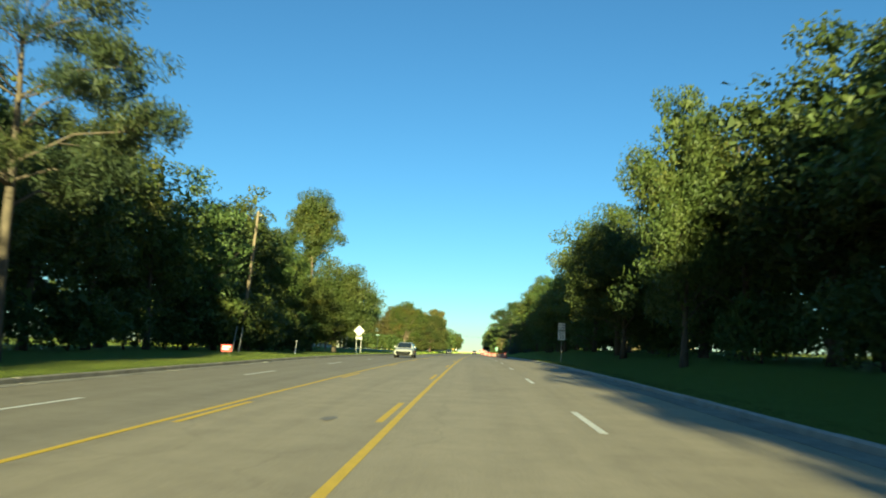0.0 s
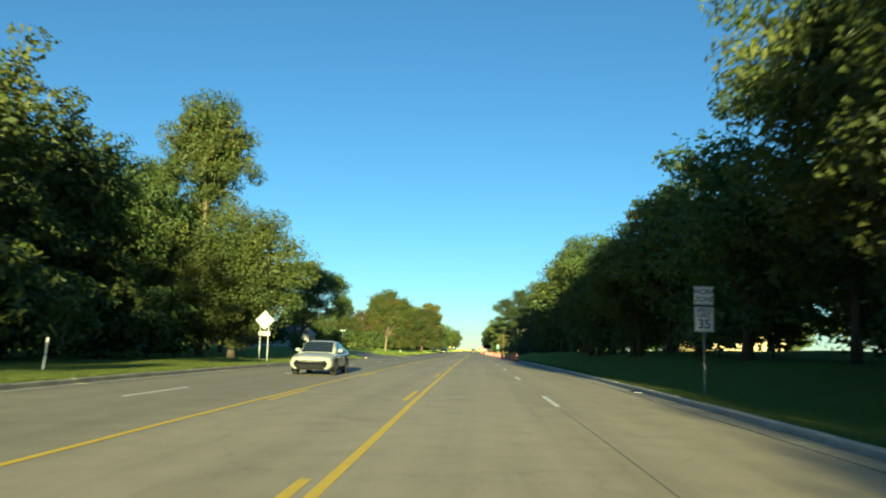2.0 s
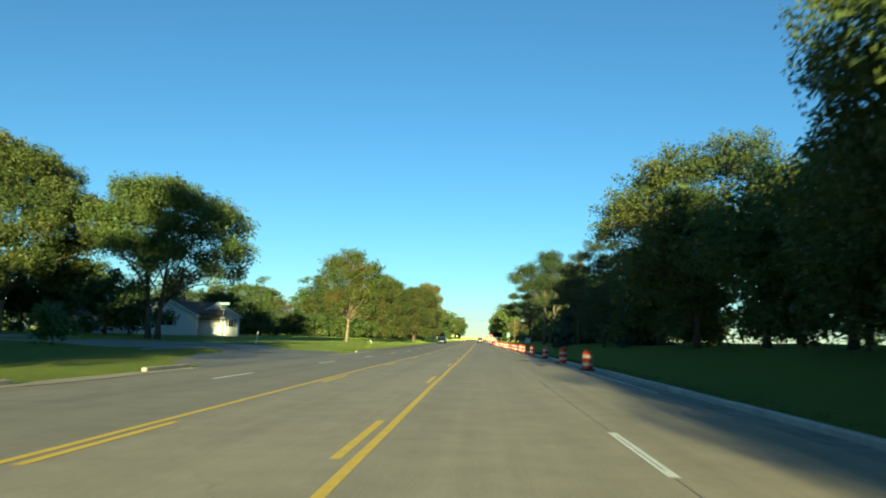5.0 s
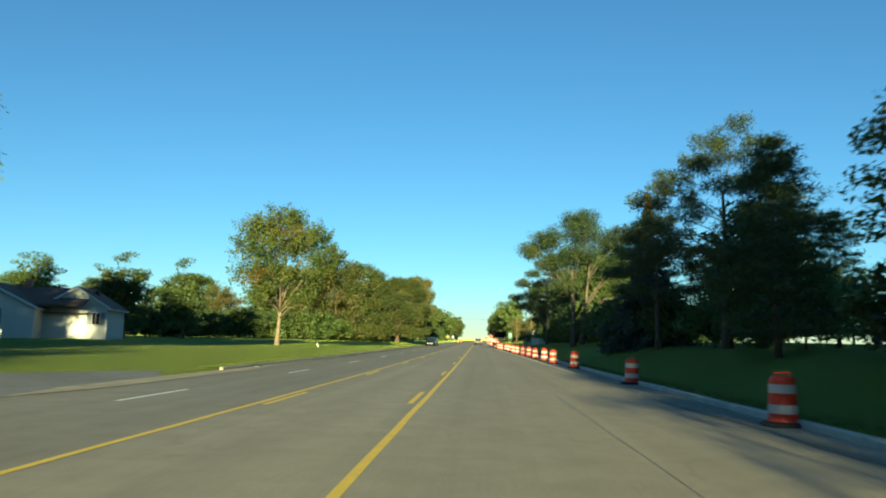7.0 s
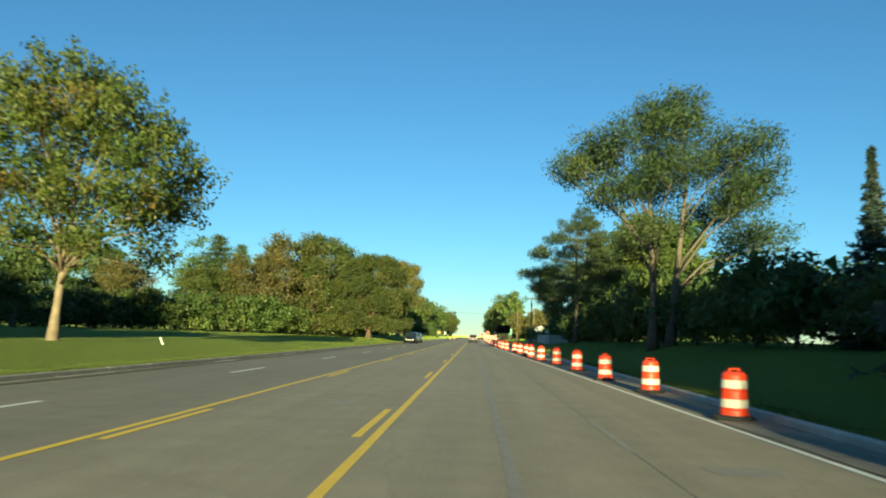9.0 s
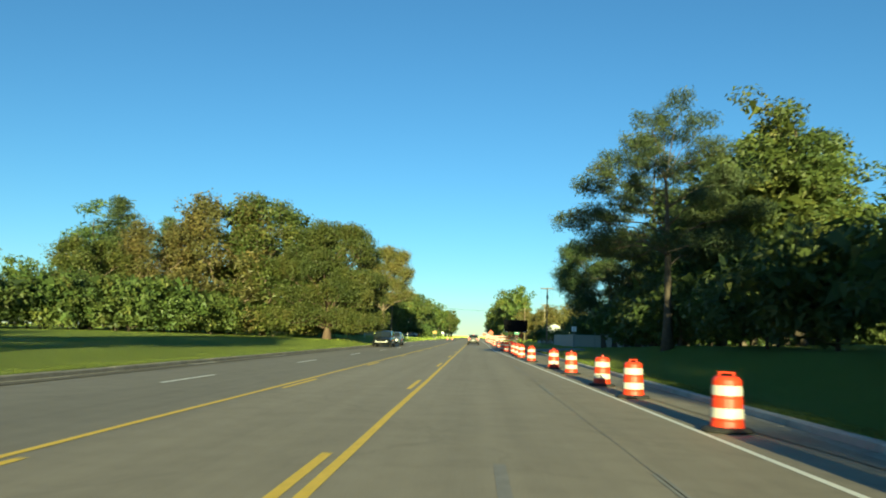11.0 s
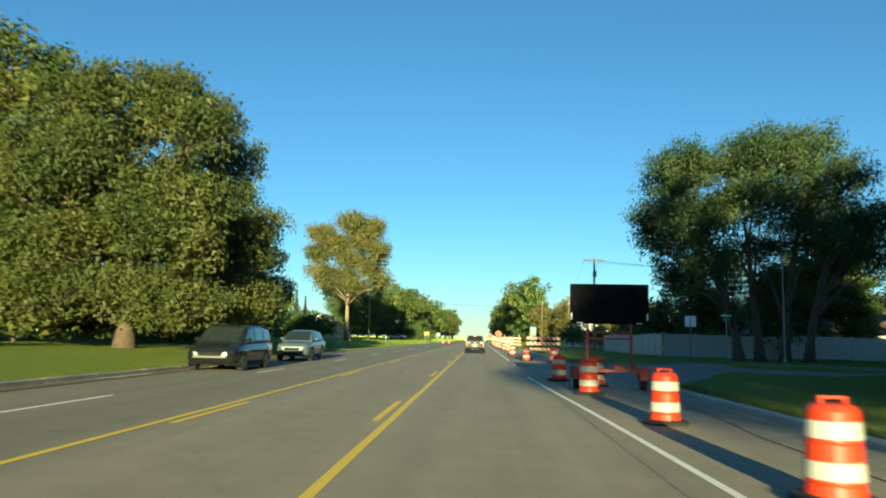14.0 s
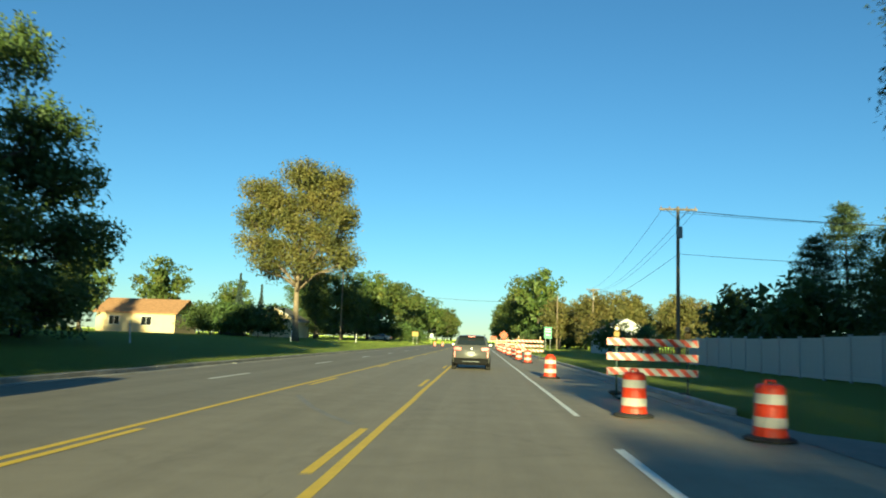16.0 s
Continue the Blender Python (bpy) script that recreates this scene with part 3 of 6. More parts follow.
def broadleaf(seed, H, R, bole, mat, bark, label, clumps=85, leaves=85, size=0.26, trunk=0.28, oval=1.0, open_=0.0, fork=False, name="tree", category="tree", tight=0.22, fill=0.16, taper=0.25, twigs=3, skirt=0.0, hang=0.0, plump=0.62, limb=0.26):
    """A leafy tree: a bent trunk, limbs that reach the clumps, and clumps of leaf sprays with gaps between."""
    rng = np.random.default_rng(seed)
    top = thing(name, label, category)
    mid = bole + (H - bole) * 0.5
    hz = (H - bole) * 0.5
    lob = rng.normal(size=(7, 3))
    lob /= np.linalg.norm(lob, axis=1)[:, None]
    centres = []
    while len(centres) < clumps:
        d = rng.normal(size=3)
        d /= np.linalg.norm(d)
        rad = rng.uniform(0.25, 1.0) ** (0.45 + open_ * 0.2)
        bulge = 0.78 + 0.30 * max(0, float(np.max(lob @ d)) - 0.45) / 0.55 + 0.09 * rng.normal()
        low = 1.0 if d[2] > 0 else 0.92
        k = rad * bulge
        if d[2] < 0 and skirt:
            d[:2] *= (1 / max(0.3, math.hypot(d[0], d[1]))) ** skirt
        z = d[2] * hz * k * low
        shrink = 1.0 - taper * max(0, z / hz) ** 1.6
        c = np.array([d[0] * R * k * shrink, d[1] * R * k * shrink, mid + z * oval])
        if any(np.linalg.norm(c - q) < 0.55 + open_ for q in centres[-40:]) and rng.random() < 0.7:
            continue
        centres.append(c)
    centres = np.array(centres)
    limbs = []
    lean = rng.normal(size=2) * 0.25
    stem = []
    hs = H * (0.55 if fork else 0.86)
    for i in range(8):
        f = i / 7
        flare = 1.0 + 0.55 * max(0, 1 - f * 9)
        stem.append(((lean[0] * f + 0.12 * math.sin(3.1 * f + seed), lean[1] * f + 0.1 * math.cos(2.3 * f + seed) - 0.1 * math.cos(seed), hs * f - 0.1), trunk * flare * (1 - 0.78 * f)))
    limbs.append(stem)

    def on_stem(z):
        f = min(1, max(0, (z + 0.1) / hs)) * 7
        i = min(6, int(f))
        a, b = stem[i], stem[i + 1]
        return Vector(a[0]).lerp(Vector(b[0]), f - i), a[1] + (b[1] - a[1]) * (f - i)
    order = np.argsort(centres[:, 2])
    for j in order[::twigs]:
        c = Vector(centres[j])
        zs = max(bole * 0.8, c.z - 0.55 * math.hypot(c.x, c.y) - 0.8)
        p, r = on_stem(min(zs, hs * 0.97))
        r = max(0.015, r * (0.42 if fork else limb))
        m1 = p.lerp(c, 0.35) + Vector((0, 0, 0.25 * R * 0.15))
        m2 = p.lerp(c, 0.7) + Vector(rng.normal(size=3) * 0.18)
        limbs.append([(p, r), (m1, r * 0.72), (m2, r * 0.45), (c, r * 0.18)])
    part("trunk", limb_mesh("trunk", limbs, bark, 7 if twigs < 5 else 5), None, top)
    # leaves: flattened shells round each clump
    cr = R * tight + 0.25
    P, N = [], []
    for c in centres:
        n = int(leaves * rng.uniform(0.6, 1.3))
        g = rng.normal(size=(n, 3))
        g /= np.linalg.norm(g, axis=1)[:, None]
        rr = cr * rng.uniform(0.65, 1.25) * rng.uniform(0.35, 1.0, n) ** 0.6
        q = g * rr[:, None] * np.array([1.0, 1.0, plump])
        P.append(c + q)
        N.append(g + np.array([0, 0, 0.6]))
    P, N = np.concatenate(P), np.concatenate(N)
    # larger, deeper sprays close the heart of the crown
    m = int(len(P) * fill)
    j = rng.integers(0, len(centres), m)
    heart = np.array([0, 0, mid])
    Q = heart + (centres[j] - heart) * rng.uniform(0.25, 0.95, m)[:, None] + rng.normal(size=(m, 3)) * cr * 0.35
    P, N = np.concatenate([P, Q]), np.concatenate([N, rng.normal(size=(m, 3))])
    S = np.concatenate([np.full(len(P) - m, size), np.full(m, size * 2.3)])
    part("crown", leaf_mesh("crown", P, N, S, rng, mat, hang=hang), None, top)
    return top


def pine(seed, H, R, mat, label, tiers=15, needles=40, bole=0.16, cone=False, name="pine_tree", size=0.22, apart=0.8, boughs=5, tuft=0.38, dry=9.0):
    """A conifer: a straight stem with tiers of boughs; tufts of needles sit along each bough and on its side twigs."""
    rng = np.random.default_rng(seed)
    top = thing(name, label, "tree")
    limbs = [[((0.05 * math.sin(k + seed), 0.05 * math.cos(k * 1.3), H * k / 7 - 0.1), max(0.02, H * 0.0155 * (1 - k / 7.2))) for k in range(8)]]
    P, N = [], []
    for t in range(tiers):
        f = t / (tiers - 1)
        z = H * (bole + (1 - bole) * f ** (1.05 if cone else 0.95)) * 0.975
        reach = R * ((1 - f) ** 1.4 + 0.02 if cone else min(1.0, 0.72 + 1.2 * f) * (1 - f) ** 0.62 + 0.08)
        a0 = rng.uniform(0, math.tau)
        nb = boughs if cone else max(3, boughs - int(2 * f))
        for b in range(nb):
            a = a0 + b * math.tau / nb + rng.normal() * 0.25
            L = reach * rng.uniform(0.68, 1.12)
            rise = (-0.25 if cone else 0.10) * L + rng.normal() * 0.2
            out, side = np.array([math.cos(a), math.sin(a), 0]), np.array([-math.sin(a), math.cos(a), 0])
            p0 = np.array([0, 0, z - (0.0 if cone else 0.3)])
            p2 = out * L + np.array([0, 0, z + rise])
            p1 = p0 + (p2 - p0) * 0.5 + np.array([0, 0, -0.12 * rise])
            r = max(0.012, 0.034 * L / 3)
            limbs.append([(Vector(p0), r), (Vector(p1), r * 0.7), (Vector(p2), r * 0.3)])
            nt = max(2, int(L / apart))
            for s in range(nt):
                g = (0.22 if cone else 0.30) + (0.80 if cone else 0.72) * (s + rng.uniform(0.2, 0.8)) / nt
                c = p0 + (p2 - p0) * min(1.02, g)
                wide = 0.34 * L * (1.15 - g) + 0.12
                for w in ((-1, 0, 1) if not cone and g < 0.93 else (0,)):
                    q = c + side * (w * wide * rng.uniform(0.6, 1.1)) + out * abs(w) * 0.25 * wide + np.array([0, 0, rng.normal() * 0.1 + 0.06 * abs(w)])
                    n = int(needles * rng.uniform(0.7, 1.3))
                    e = rng.normal(size=(n, 3)) * np.array([tuft, tuft, tuft * (0.4 if cone else 0.55)]) * rng.uniform(0.75, 1.15) * (min(1.0, 0.14 + 0.7 * L) if cone else 1.0)
                    P.append(q + e)
                    N.append(e * 0.9 + np.array([0, 0, 0.35]))
                    if w:
                        limbs.append([(Vector(c - out * 0.2 * wide), r * 0.35), (Vector(q), r * 0.2)])
    part("trunk", limb_mesh("trunk", limbs, BARK, 5), None, top)
    P, N = np.concatenate(P), np.concatenate(N)
    up = P[:, 2] + rng.normal(size=len(P)) * 0.25 > H * dry
    part("crown", leaf_mesh("crown", P[~up], N[~up], size * (1.0 if cone else 1.2), rng, mat, 0.26 if cone else 0.17), None, top)
    if up.any():
        part("dry_top", leaf_mesh("dry_top", P[up], N[up], size, rng, DRY_NEEDLE, 0.26), None, top, "dead orange-brown top")
    return top


def lobed(seed, lobes, bole, mat, bark, label, name="tree", trunk=0.3, tips=26, leaves=60, size=0.11, shoot=0.55, puff=0.30, deep=0.8, stems=1, hang=0.0, slim=0.46, limb=0.34, lift=0.35, heart=0.10, twin=True):
    """A tree grown from its boughs: the stem forks into one limb for each bough, each limb into twigs, and leaves sit along the shoots at the
    twigs' ends. lobes: (sideways, height, reach, half depth) of each bough; boughs off the middle come twice, towards the front and the back."""
    rng = np.random.default_rng(seed)
    top = thing(name, label, "tree")
    R = max(abs(q[0]) + q[2] for q in lobes)
    mid = sum(q[0] for q in lobes) / len(lobes)
    H = max(q[1] + q[3] for q in lobes)
    boughs = []
    for x, z, r, h in lobes:
        back = deep * math.sqrt(max(0.0, (0.9 * R) ** 2 - (x - mid) ** 2)) * (0.30 + 0.45 * min(1.0, 1.5 * (1 - z / H) + 0.25))
        for s in ((-1, 1) if twin and back > 0.45 * r else (0,)):
            boughs.append((np.array([x + rng.normal() * 0.12 * r, s * back * rng.uniform(0.75, 1.1), z + rng.normal() * 0.1 * h]), r, h))
    limbs, P, N, S = [], [], [], []
    foot = [np.array([mid * 0.15 + (k - (stems - 1) / 2) * trunk * 2.4, rng.normal() * 0.3 * (stems > 1), -0.15]) for k in range(stems)]
    crest = np.array([mid * 0.6, 0, bole + (H - bole) * 0.55])
    spines = []
    for k in range(stems):
        spread = np.array([(k - (stems - 1) / 2) * R * 0.28, rng.normal() * 0.2 * R * (stems > 1), 0])
        path = []
        for i in range(7):
            f = i / 6
            p = foot[k] + (crest + spread - foot[k]) * np.array([f ** 1.5, f ** 1.5, f]) + np.array([0.10 * math.sin(3 * f + seed), 0.08 * math.cos(2.6 * f + seed), 0])
            path.append((Vector(p), trunk / math.sqrt(stems) * (1 + 0.5 * max(0, 1 - 7 * f)) * (1 - 0.72 * f)))
        limbs.append(path)
        spines.append(path)
    for c, r, h in boughs:
        path = min(spines, key=lambda q: abs(q[-1][0].x - c[0]))
        zs = max(bole * rng.uniform(0.85, 1.25), c[2] - lift * 2.0 * math.hypot(c[0] - path[3][0].x, c[1]) - h)
        zs = min(zs, path[-1][0].z * 0.97)
        j = min(5, max(0, int(np.searchsorted([float(p.z) for p, _ in path], zs)) - 1))
        f = min(1.0, max(0.0, (zs - path[j][0].z) / max(0.01, path[j + 1][0].z - path[j][0].z)))
        a = path[j][0].lerp(path[j + 1][0], f)
        ra = (path[j][1] + (path[j + 1][1] - path[j][1]) * f) * limb * 1.6
        e = Vector(c) - Vector((0, 0, 0.45 * h))
        bend = a.lerp(e, 0.45) + Vector((0, 0, 0.10 * (e - a).length))
        limbs.append([(a, ra), (a.lerp(bend, 0.5), ra * 0.85), (bend, ra * 0.68), (bend.lerp(e, 0.6), ra * 0.48), (e, ra * 0.28)])
        n = max(6, int(tips * r * (0.5 * r + 0.5 * h) / 2.2))
        for i in range(n):
            d = rng.normal(size=3)
            d /= np.linalg.norm(d) + 1e-9
            d[2] = abs(d[2]) * 0.85 + 0.1 if rng.random() < 0.72 else d[2]
            g = rng.uniform(0.15, 1.0) ** 0.5 * rng.uniform(0.82, 1.12)
            tip = c + d * np.array([r, r, h]) * g
            if i % 3 == 0:
                q = Vector(tip)
                limbs.append([(e.lerp(bend, rng.uniform(0, 0.45)), ra * 0.16), (e.lerp(q, 0.55) + Vector(rng.normal(size=3) * 0.08 * r), ra * 0.10), (q, 0.008)])
            way = d + np.array([0, 0, 0.5 - 1.6 * hang]) + 0.35 * rng.normal(size=3)
            way /= np.linalg.norm(way)
            m = int(leaves * rng.uniform(0.6, 1.35))
            s = rng.uniform(-0.75, 1.0, m)[:, None]
            P.append(tip + way * s * shoot + np.clip(rng.normal(size=(m, 3)), -1.7, 1.7) * puff * (1.05 - 0.45 * s))
            N.append(d * 0.6 + 0.5 * rng.normal(size=(m, 3)) + np.array([0, 0, 0.7]))
            S.append(np.full(m, size))
        m = int(n * leaves * heart)
        P.append(c + np.clip(rng.normal(size=(m, 3)), -1.8, 1.8) * np.array([r, r, h]) * 0.42)
        N.append(rng.normal(size=(m, 3)))
        S.append(np.full(m, size * 1.35))
    part("trunk", limb_mesh("trunk", limbs, bark, 6), None, top)
    P, N, S = np.concatenate(P), np.concatenate(N), np.concatenate(S)
    keep = P[:, 2] > 0.25
    part("crown", leaf_mesh("crown", P[keep], N[keep], S[keep], rng, mat, slim, hang), None, top)
    return top


def dome(H, R, foot, rng, low=0.85):
    """Boughs of a round, full crown: rings of lobes from the foot up to the top, uneven in size."""
    out = []
    for f, w in ((0.0, low), (0.22, 1.0), (0.45, 0.97), (0.66, 0.72), (0.84, 0.42), (0.97, 0.10)):
        z = foot + (H - foot) * (0.10 + 0.83 * f)
        n = max(1, int(round(4.2 * w)))
        for k in range(n):
            x = (-1 + 2 * k / (n - 1)) * w * R * 0.74 if n > 1 else 0.0
            out.append((x + rng.uniform(-0.07, 0.07) * R, z + rng.uniform(-0.05, 0.05) * H, R * rng.uniform(0.24, 0.36), H * rng.uniform(0.075, 0.12)))
    return out


protos = {}


def put(key, x, y, H, turn=None, wide=1.0, label="", group=""):
    """A copy of a prototype tree, scaled to the height H; the first one is moved into place itself."""
    ob, h0, used = protos[key]
    k = (H - bank(x, y)) / h0
    turn = rt.uniform(0, 360) if turn is None else turn
    m = Matrix.Translation((x, y, ground_z(x, y) - 0.05)) @ Matrix.Rotation(radians(turn), 4, 'Z') @ Matrix.Diagonal((k * wide, k * wide, k, 1))
    if not used:
        protos[key] = (ob, h0, True)
        ob.matrix_world = m
        c = ob
    else:
        ob.scale, keep = (1, 1, 1), ob.matrix_basis.copy()
        c = copy_thing(ob, m)
        ob.matrix_basis = keep
    if label or group:
        tagged(c, label, "", group)
    return c


rt = random.Random(11)
WOODS = "trees of the roadside woods"
protos["wood_a"] = (broadleaf(1, 17, 4.6, 3.0, GREEN, BARK, "tall green broadleaf tree at the edge of the woods", 100, 90, 0.185, 0.24, open_=0.1), 17, False)
protos["wood_b"] = (broadleaf(2, 18, 4.0, 4.0, OLIVE, BARK, "tall broadleaf tree with yellowing leaves in the woods", 100, 86, 0.19, 0.22, open_=0.2), 18, False)
protos["wood_c"] = (broadleaf(3, 15, 4.8, 1.6, GREEN, BARK, "leafy green tree at the edge of the woods", 104, 90, 0.19, 0.22), 15, False)
protos["wood_d"] = (broadleaf(4, 16, 4.4, 1.2, DEEP, BARK, "dark green broadleaf tree in the woods", 104, 88, 0.19, 0.24), 16, False)
protos["near"] = (broadleaf(15, 14, 5.0, 2.2, GREEN, BARK, "leafy green tree leaning over the verge", 120, 260, 0.12, 0.22, tight=0.18, hang=0.35, plump=0.8, taper=0.35), 14, False)
protos["back"] = (broadleaf(14, 15, 4.6, 1.0, DEEP, BARK, "dark green tree deep in the woods", 65, 50, 0.33, 0.24, twigs=6), 15, False)
protos["bush"] = (broadleaf(5, 4.5, 2.6, 0.2, GREEN, BARK, "dense green bush at the roadside", 46, 62, 0.185, 0.07, name="bush", category="bush", tight=0.27, twigs=9), 4.5, False)
protos["bush_dark"] = (broadleaf(6, 4.5, 2.7, 0.1, DEEP, BARK, "dense dark green bush at the roadside", 36, 44, 0.21, 0.07, name="bush", category="bush", tight=0.27, twigs=12), 4.5, False)
protos["pine"] = (pine(7, 17, 4.4, NEEDLE, "tall dark pine with level boughs", 15, 34, 0.12, apart=1.0), 17, False)
protos["big_pine"] = (pine(17, 16.3, 6.6, NEEDLE, "broad dark pine with tufted level boughs", 13, 50, 0.26, size=0.16, apart=0.95, boughs=5, tuft=0.25), 16.3, False)
protos["open_pine"] = (lobed(37, [(0, 13.3, 0.8, 0.8), (-1.0, 12.1, 1.1, 0.5), (1.1, 12.3, 1.1, 0.5), (-2.3, 10.9, 1.3, 0.5), (1.9, 10.8, 1.5, 0.5), (-3.6, 9.4, 1.5, 0.5), (-1.0, 9.6, 1.1, 0.4), (2.7, 9.3, 1.8, 0.5), (-4.8, 7.1, 1.3, 0.5), (-2.6, 7.7, 1.3, 0.45), (1.2, 7.9, 1.3, 0.4), (3.6, 7.4, 1.9, 0.55), (-3.5, 5.8, 1.6, 0.45), (-1.0, 5.5, 1.3, 0.4), (2.3, 5.7, 1.8, 0.5)], 4.6, NEEDLE, BARK, "broad dark pine with open tufted boughs", "pine_tree", trunk=0.26, tips=26, leaves=74, size=0.155, shoot=0.28, puff=0.23, slim=0.16, lift=0.12, limb=0.22, heart=0.14), 14.2, False)
protos["spruce"] = (pine(8, 12, 2.6, BLUE_NEEDLE, "narrow blue-green spruce with drooping boughs", 20, 34, 0.04, True, "spruce_tree", apart=0.42, boughs=7, tuft=0.24), 12, False)
protos["dry_spruce"] = (pine(18, 11.3, 4.2, BLUE_NEEDLE, "blue-green spruce with a dead orange top", 24, 40, 0.04, True, "spruce_tree", apart=0.4, boughs=9, tuft=0.22, dry=0.83), 11.3, False)
protos["far"] = (broadleaf(9, 16, 6.0, 1.5, GREEN, BARK, "distant green roadside tree", 60, 42, 0.40, 0.3, twigs=6), 16, False)
protos["far_gold"] = (broadleaf(10, 13, 5.2, 1.5, GOLD, BARK, "distant tree with yellowing leaves", 68, 60, 0.30, 0.25, twigs=5), 13, False)

# woods on the left, beside and behind the start; trees before y -12 are unseen, added for their shade
for i, y in enumerate(np.arange(-120, 77, 6.8)):
    key = ("wood_b", "wood_a", "wood_d", "wood_b", "wood_c")[i % 5]
    put(key if y > -12 else "back", (-25.3 if y > 26 else -22.5 if y > -12 else -17.6) + rt.uniform(-1.0, 0.9), y + rt.uniform(-1.5, 1.5), rt.uniform(12.5, 15.2) * (1.14 if y > 26 else 1.0), wide=1.08, group=WOODS)
for i, y in enumerate(np.arange(-20, 100, 10)):
    put("back" if i % 3 else "wood_b", -32 + rt.uniform(-2, 2), y + rt.uniform(-2, 2), rt.uniform(13, 15.5), wide=1.15, group=WOODS)
for i, y in enumerate(np.arange(0, 92, 5.0)):
    put(("bush_dark", "bush")[i % 2], (-24.3 if y > 26 else -21) + rt.uniform(-1.5, 0.8), y + rt.uniform(-1, 1), rt.uniform(3.0, 5.0))
for x, y, h in ((-30, 116, 10.5), (-36, 124, 10), (-41, 152, 10.5), (-46, 163, 10.5), (-51, 166, 12), (-33, 119, 9), (-45, 121, 11), (-40, 171, 8), (-44.5, 173, 8.5), (-36, 174, 7), (-49, 172, 9), (-40, 118, 14), (-31, 113, 12), (-50, 119, 14), (-36, 114, 13)):
    put("back", x - 3, y, h, wide=1.3)
for x, y, h in ((-25, 77, 16.4), (-25.6, 85, 15.6), (-26.5, 93, 15.4)):
    put("wood_b", x, y, h, wide=1.15)
put("near", 10.5, 58.0, 12.5, 10, wide=1.1)
put("near", 9.4, 35.5, 13.4, 200, wide=0.72)
put("near", 9.6, 51.0, 9.6, 100, wide=1.25)
put("near", -26.2, 101, 16.5, 60)
put("near", -25.0, 90, 14.5, 150, wide=0.9)
put("wood_b", -29.5, 108, 15.5, wide=1.15)
for i in range(7):
    put("bush", -21.6 + rt.uniform(-0.8, 0.8), 66 + 4.6 * i, rt.uniform(4.6, 6.0), wide=1.05)
put("near", 9.8, 86.0, 9.0, 40, wide=1.25)
put("near", 10.3, 112, 12.2, 70, wide=0.95)
put("wood_c", 10.2, 97, 10.0, wide=1.2)
over = lobed(31, [(-4.6, 9.6, 2.0, 1.1), (-5.6, 8.0, 1.5, 1.0), (-2.6, 12.0, 2.2, 1.3), (0.6, 13.0, 2.2, 1.3), (3.6, 11.6, 2.2, 1.3), (-1.6, 9.4, 2.2, 1.3), (2.2, 9.0, 2.2, 1.3), (-4.0, 6.7, 1.3, 0.9), (4.6, 8.4, 2.0, 1.3), (0.2, 7.0, 1.8, 1.0), (3.2, 6.0, 1.7, 1.0)], 4.4, OLIVE, BARK, "tall tree reaching over the verge with high boughs", trunk=0.34, tips=30, leaves=56, size=0.11, puff=0.26, heart=0.12, limb=0.3)
over.matrix_world = Matrix.Translation((14.0, 142.5, ground_z(14.0, 142.5) - 0.05)) @ Matrix.Diagonal((1, 1, 0.85, 1))
# woods on the right, overhanging the verge; those before y -12 stay out of view and only cast shade
for i, y in enumerate(np.arange(-130, 152, 5.6)):
    key = ("wood_a", "wood_d", "wood_c", "wood_b", "wood_d")[i % 5]
    h = float(np.interp(y, [0, 25, 36, 46, 58, 70, 82, 90, 98, 106, 118, 150], [12.5, 14, 14.5, 9.5, 10.5, 12.3, 11.0, 9.6, 9.2, 9.9, 9.3, 8.8]))
    put(key if y > -12 else "back", (11.2 if y < -12 else 14.8 if 0 < y < 37 else 13.2 if y < 66 else 10.3 if y < 115 else 11.3) + rt.uniform(-0.8, 0.9), y + rt.uniform(-1.2, 1.2), h * rt.uniform(0.9, 1.08), wide=1.35 if y < 0 or y > 80 else 1.2, group=WOODS)
for i, y in enumerate(np.arange(4, 152, 9)):
    put("back", 19.5 + rt.uniform(-1.5, 1.5), y + rt.uniform(-2, 2), 12.5 if y < 80 else 10.5, wide=1.3, group=WOODS)
for i, y in enumerate(np.arange(0, 158, 4.8)):
    put(("bush_dark", "bush_dark", "bush")[i % 3], (13 if y < 75 else 11.2) + rt.uniform(-0.8, 2.0), y + rt.uniform(-1, 1), rt.uniform(3.0, 5.0))

# single trees
put("open_pine", -16.6, 26, 17.0, 40, wide=0.85, label="tall pine with tufted boughs at the edge of the woods")
tall = broadleaf(21, 21.3, 3.5, 10.8, OLIVE, PALE_BARK, "tall slender tree with a bare lower trunk", 85, 330, 0.115, 0.3, tight=0.24, plump=0.8, taper=0.15)
tall.matrix_world = Matrix.Translation((-21.8, 100, ground_z(-21.8, 100) - 0.05))
leafy = broadleaf(22, 11.2, 5.0, 0.8, GREEN, BARK, "full green tree beside the road", 150, 330, 0.11, 0.24)
leafy.matrix_world = Matrix.Translation((-17.5, 95, ground_z(-17.5, 95) - 0.05))
put("wood_c", -24, 112, 12)
put("wood_a", -28.5, 121, 11.6, wide=1.4)
put("wood_d", 24.5, 285, 13, wide=1.2)
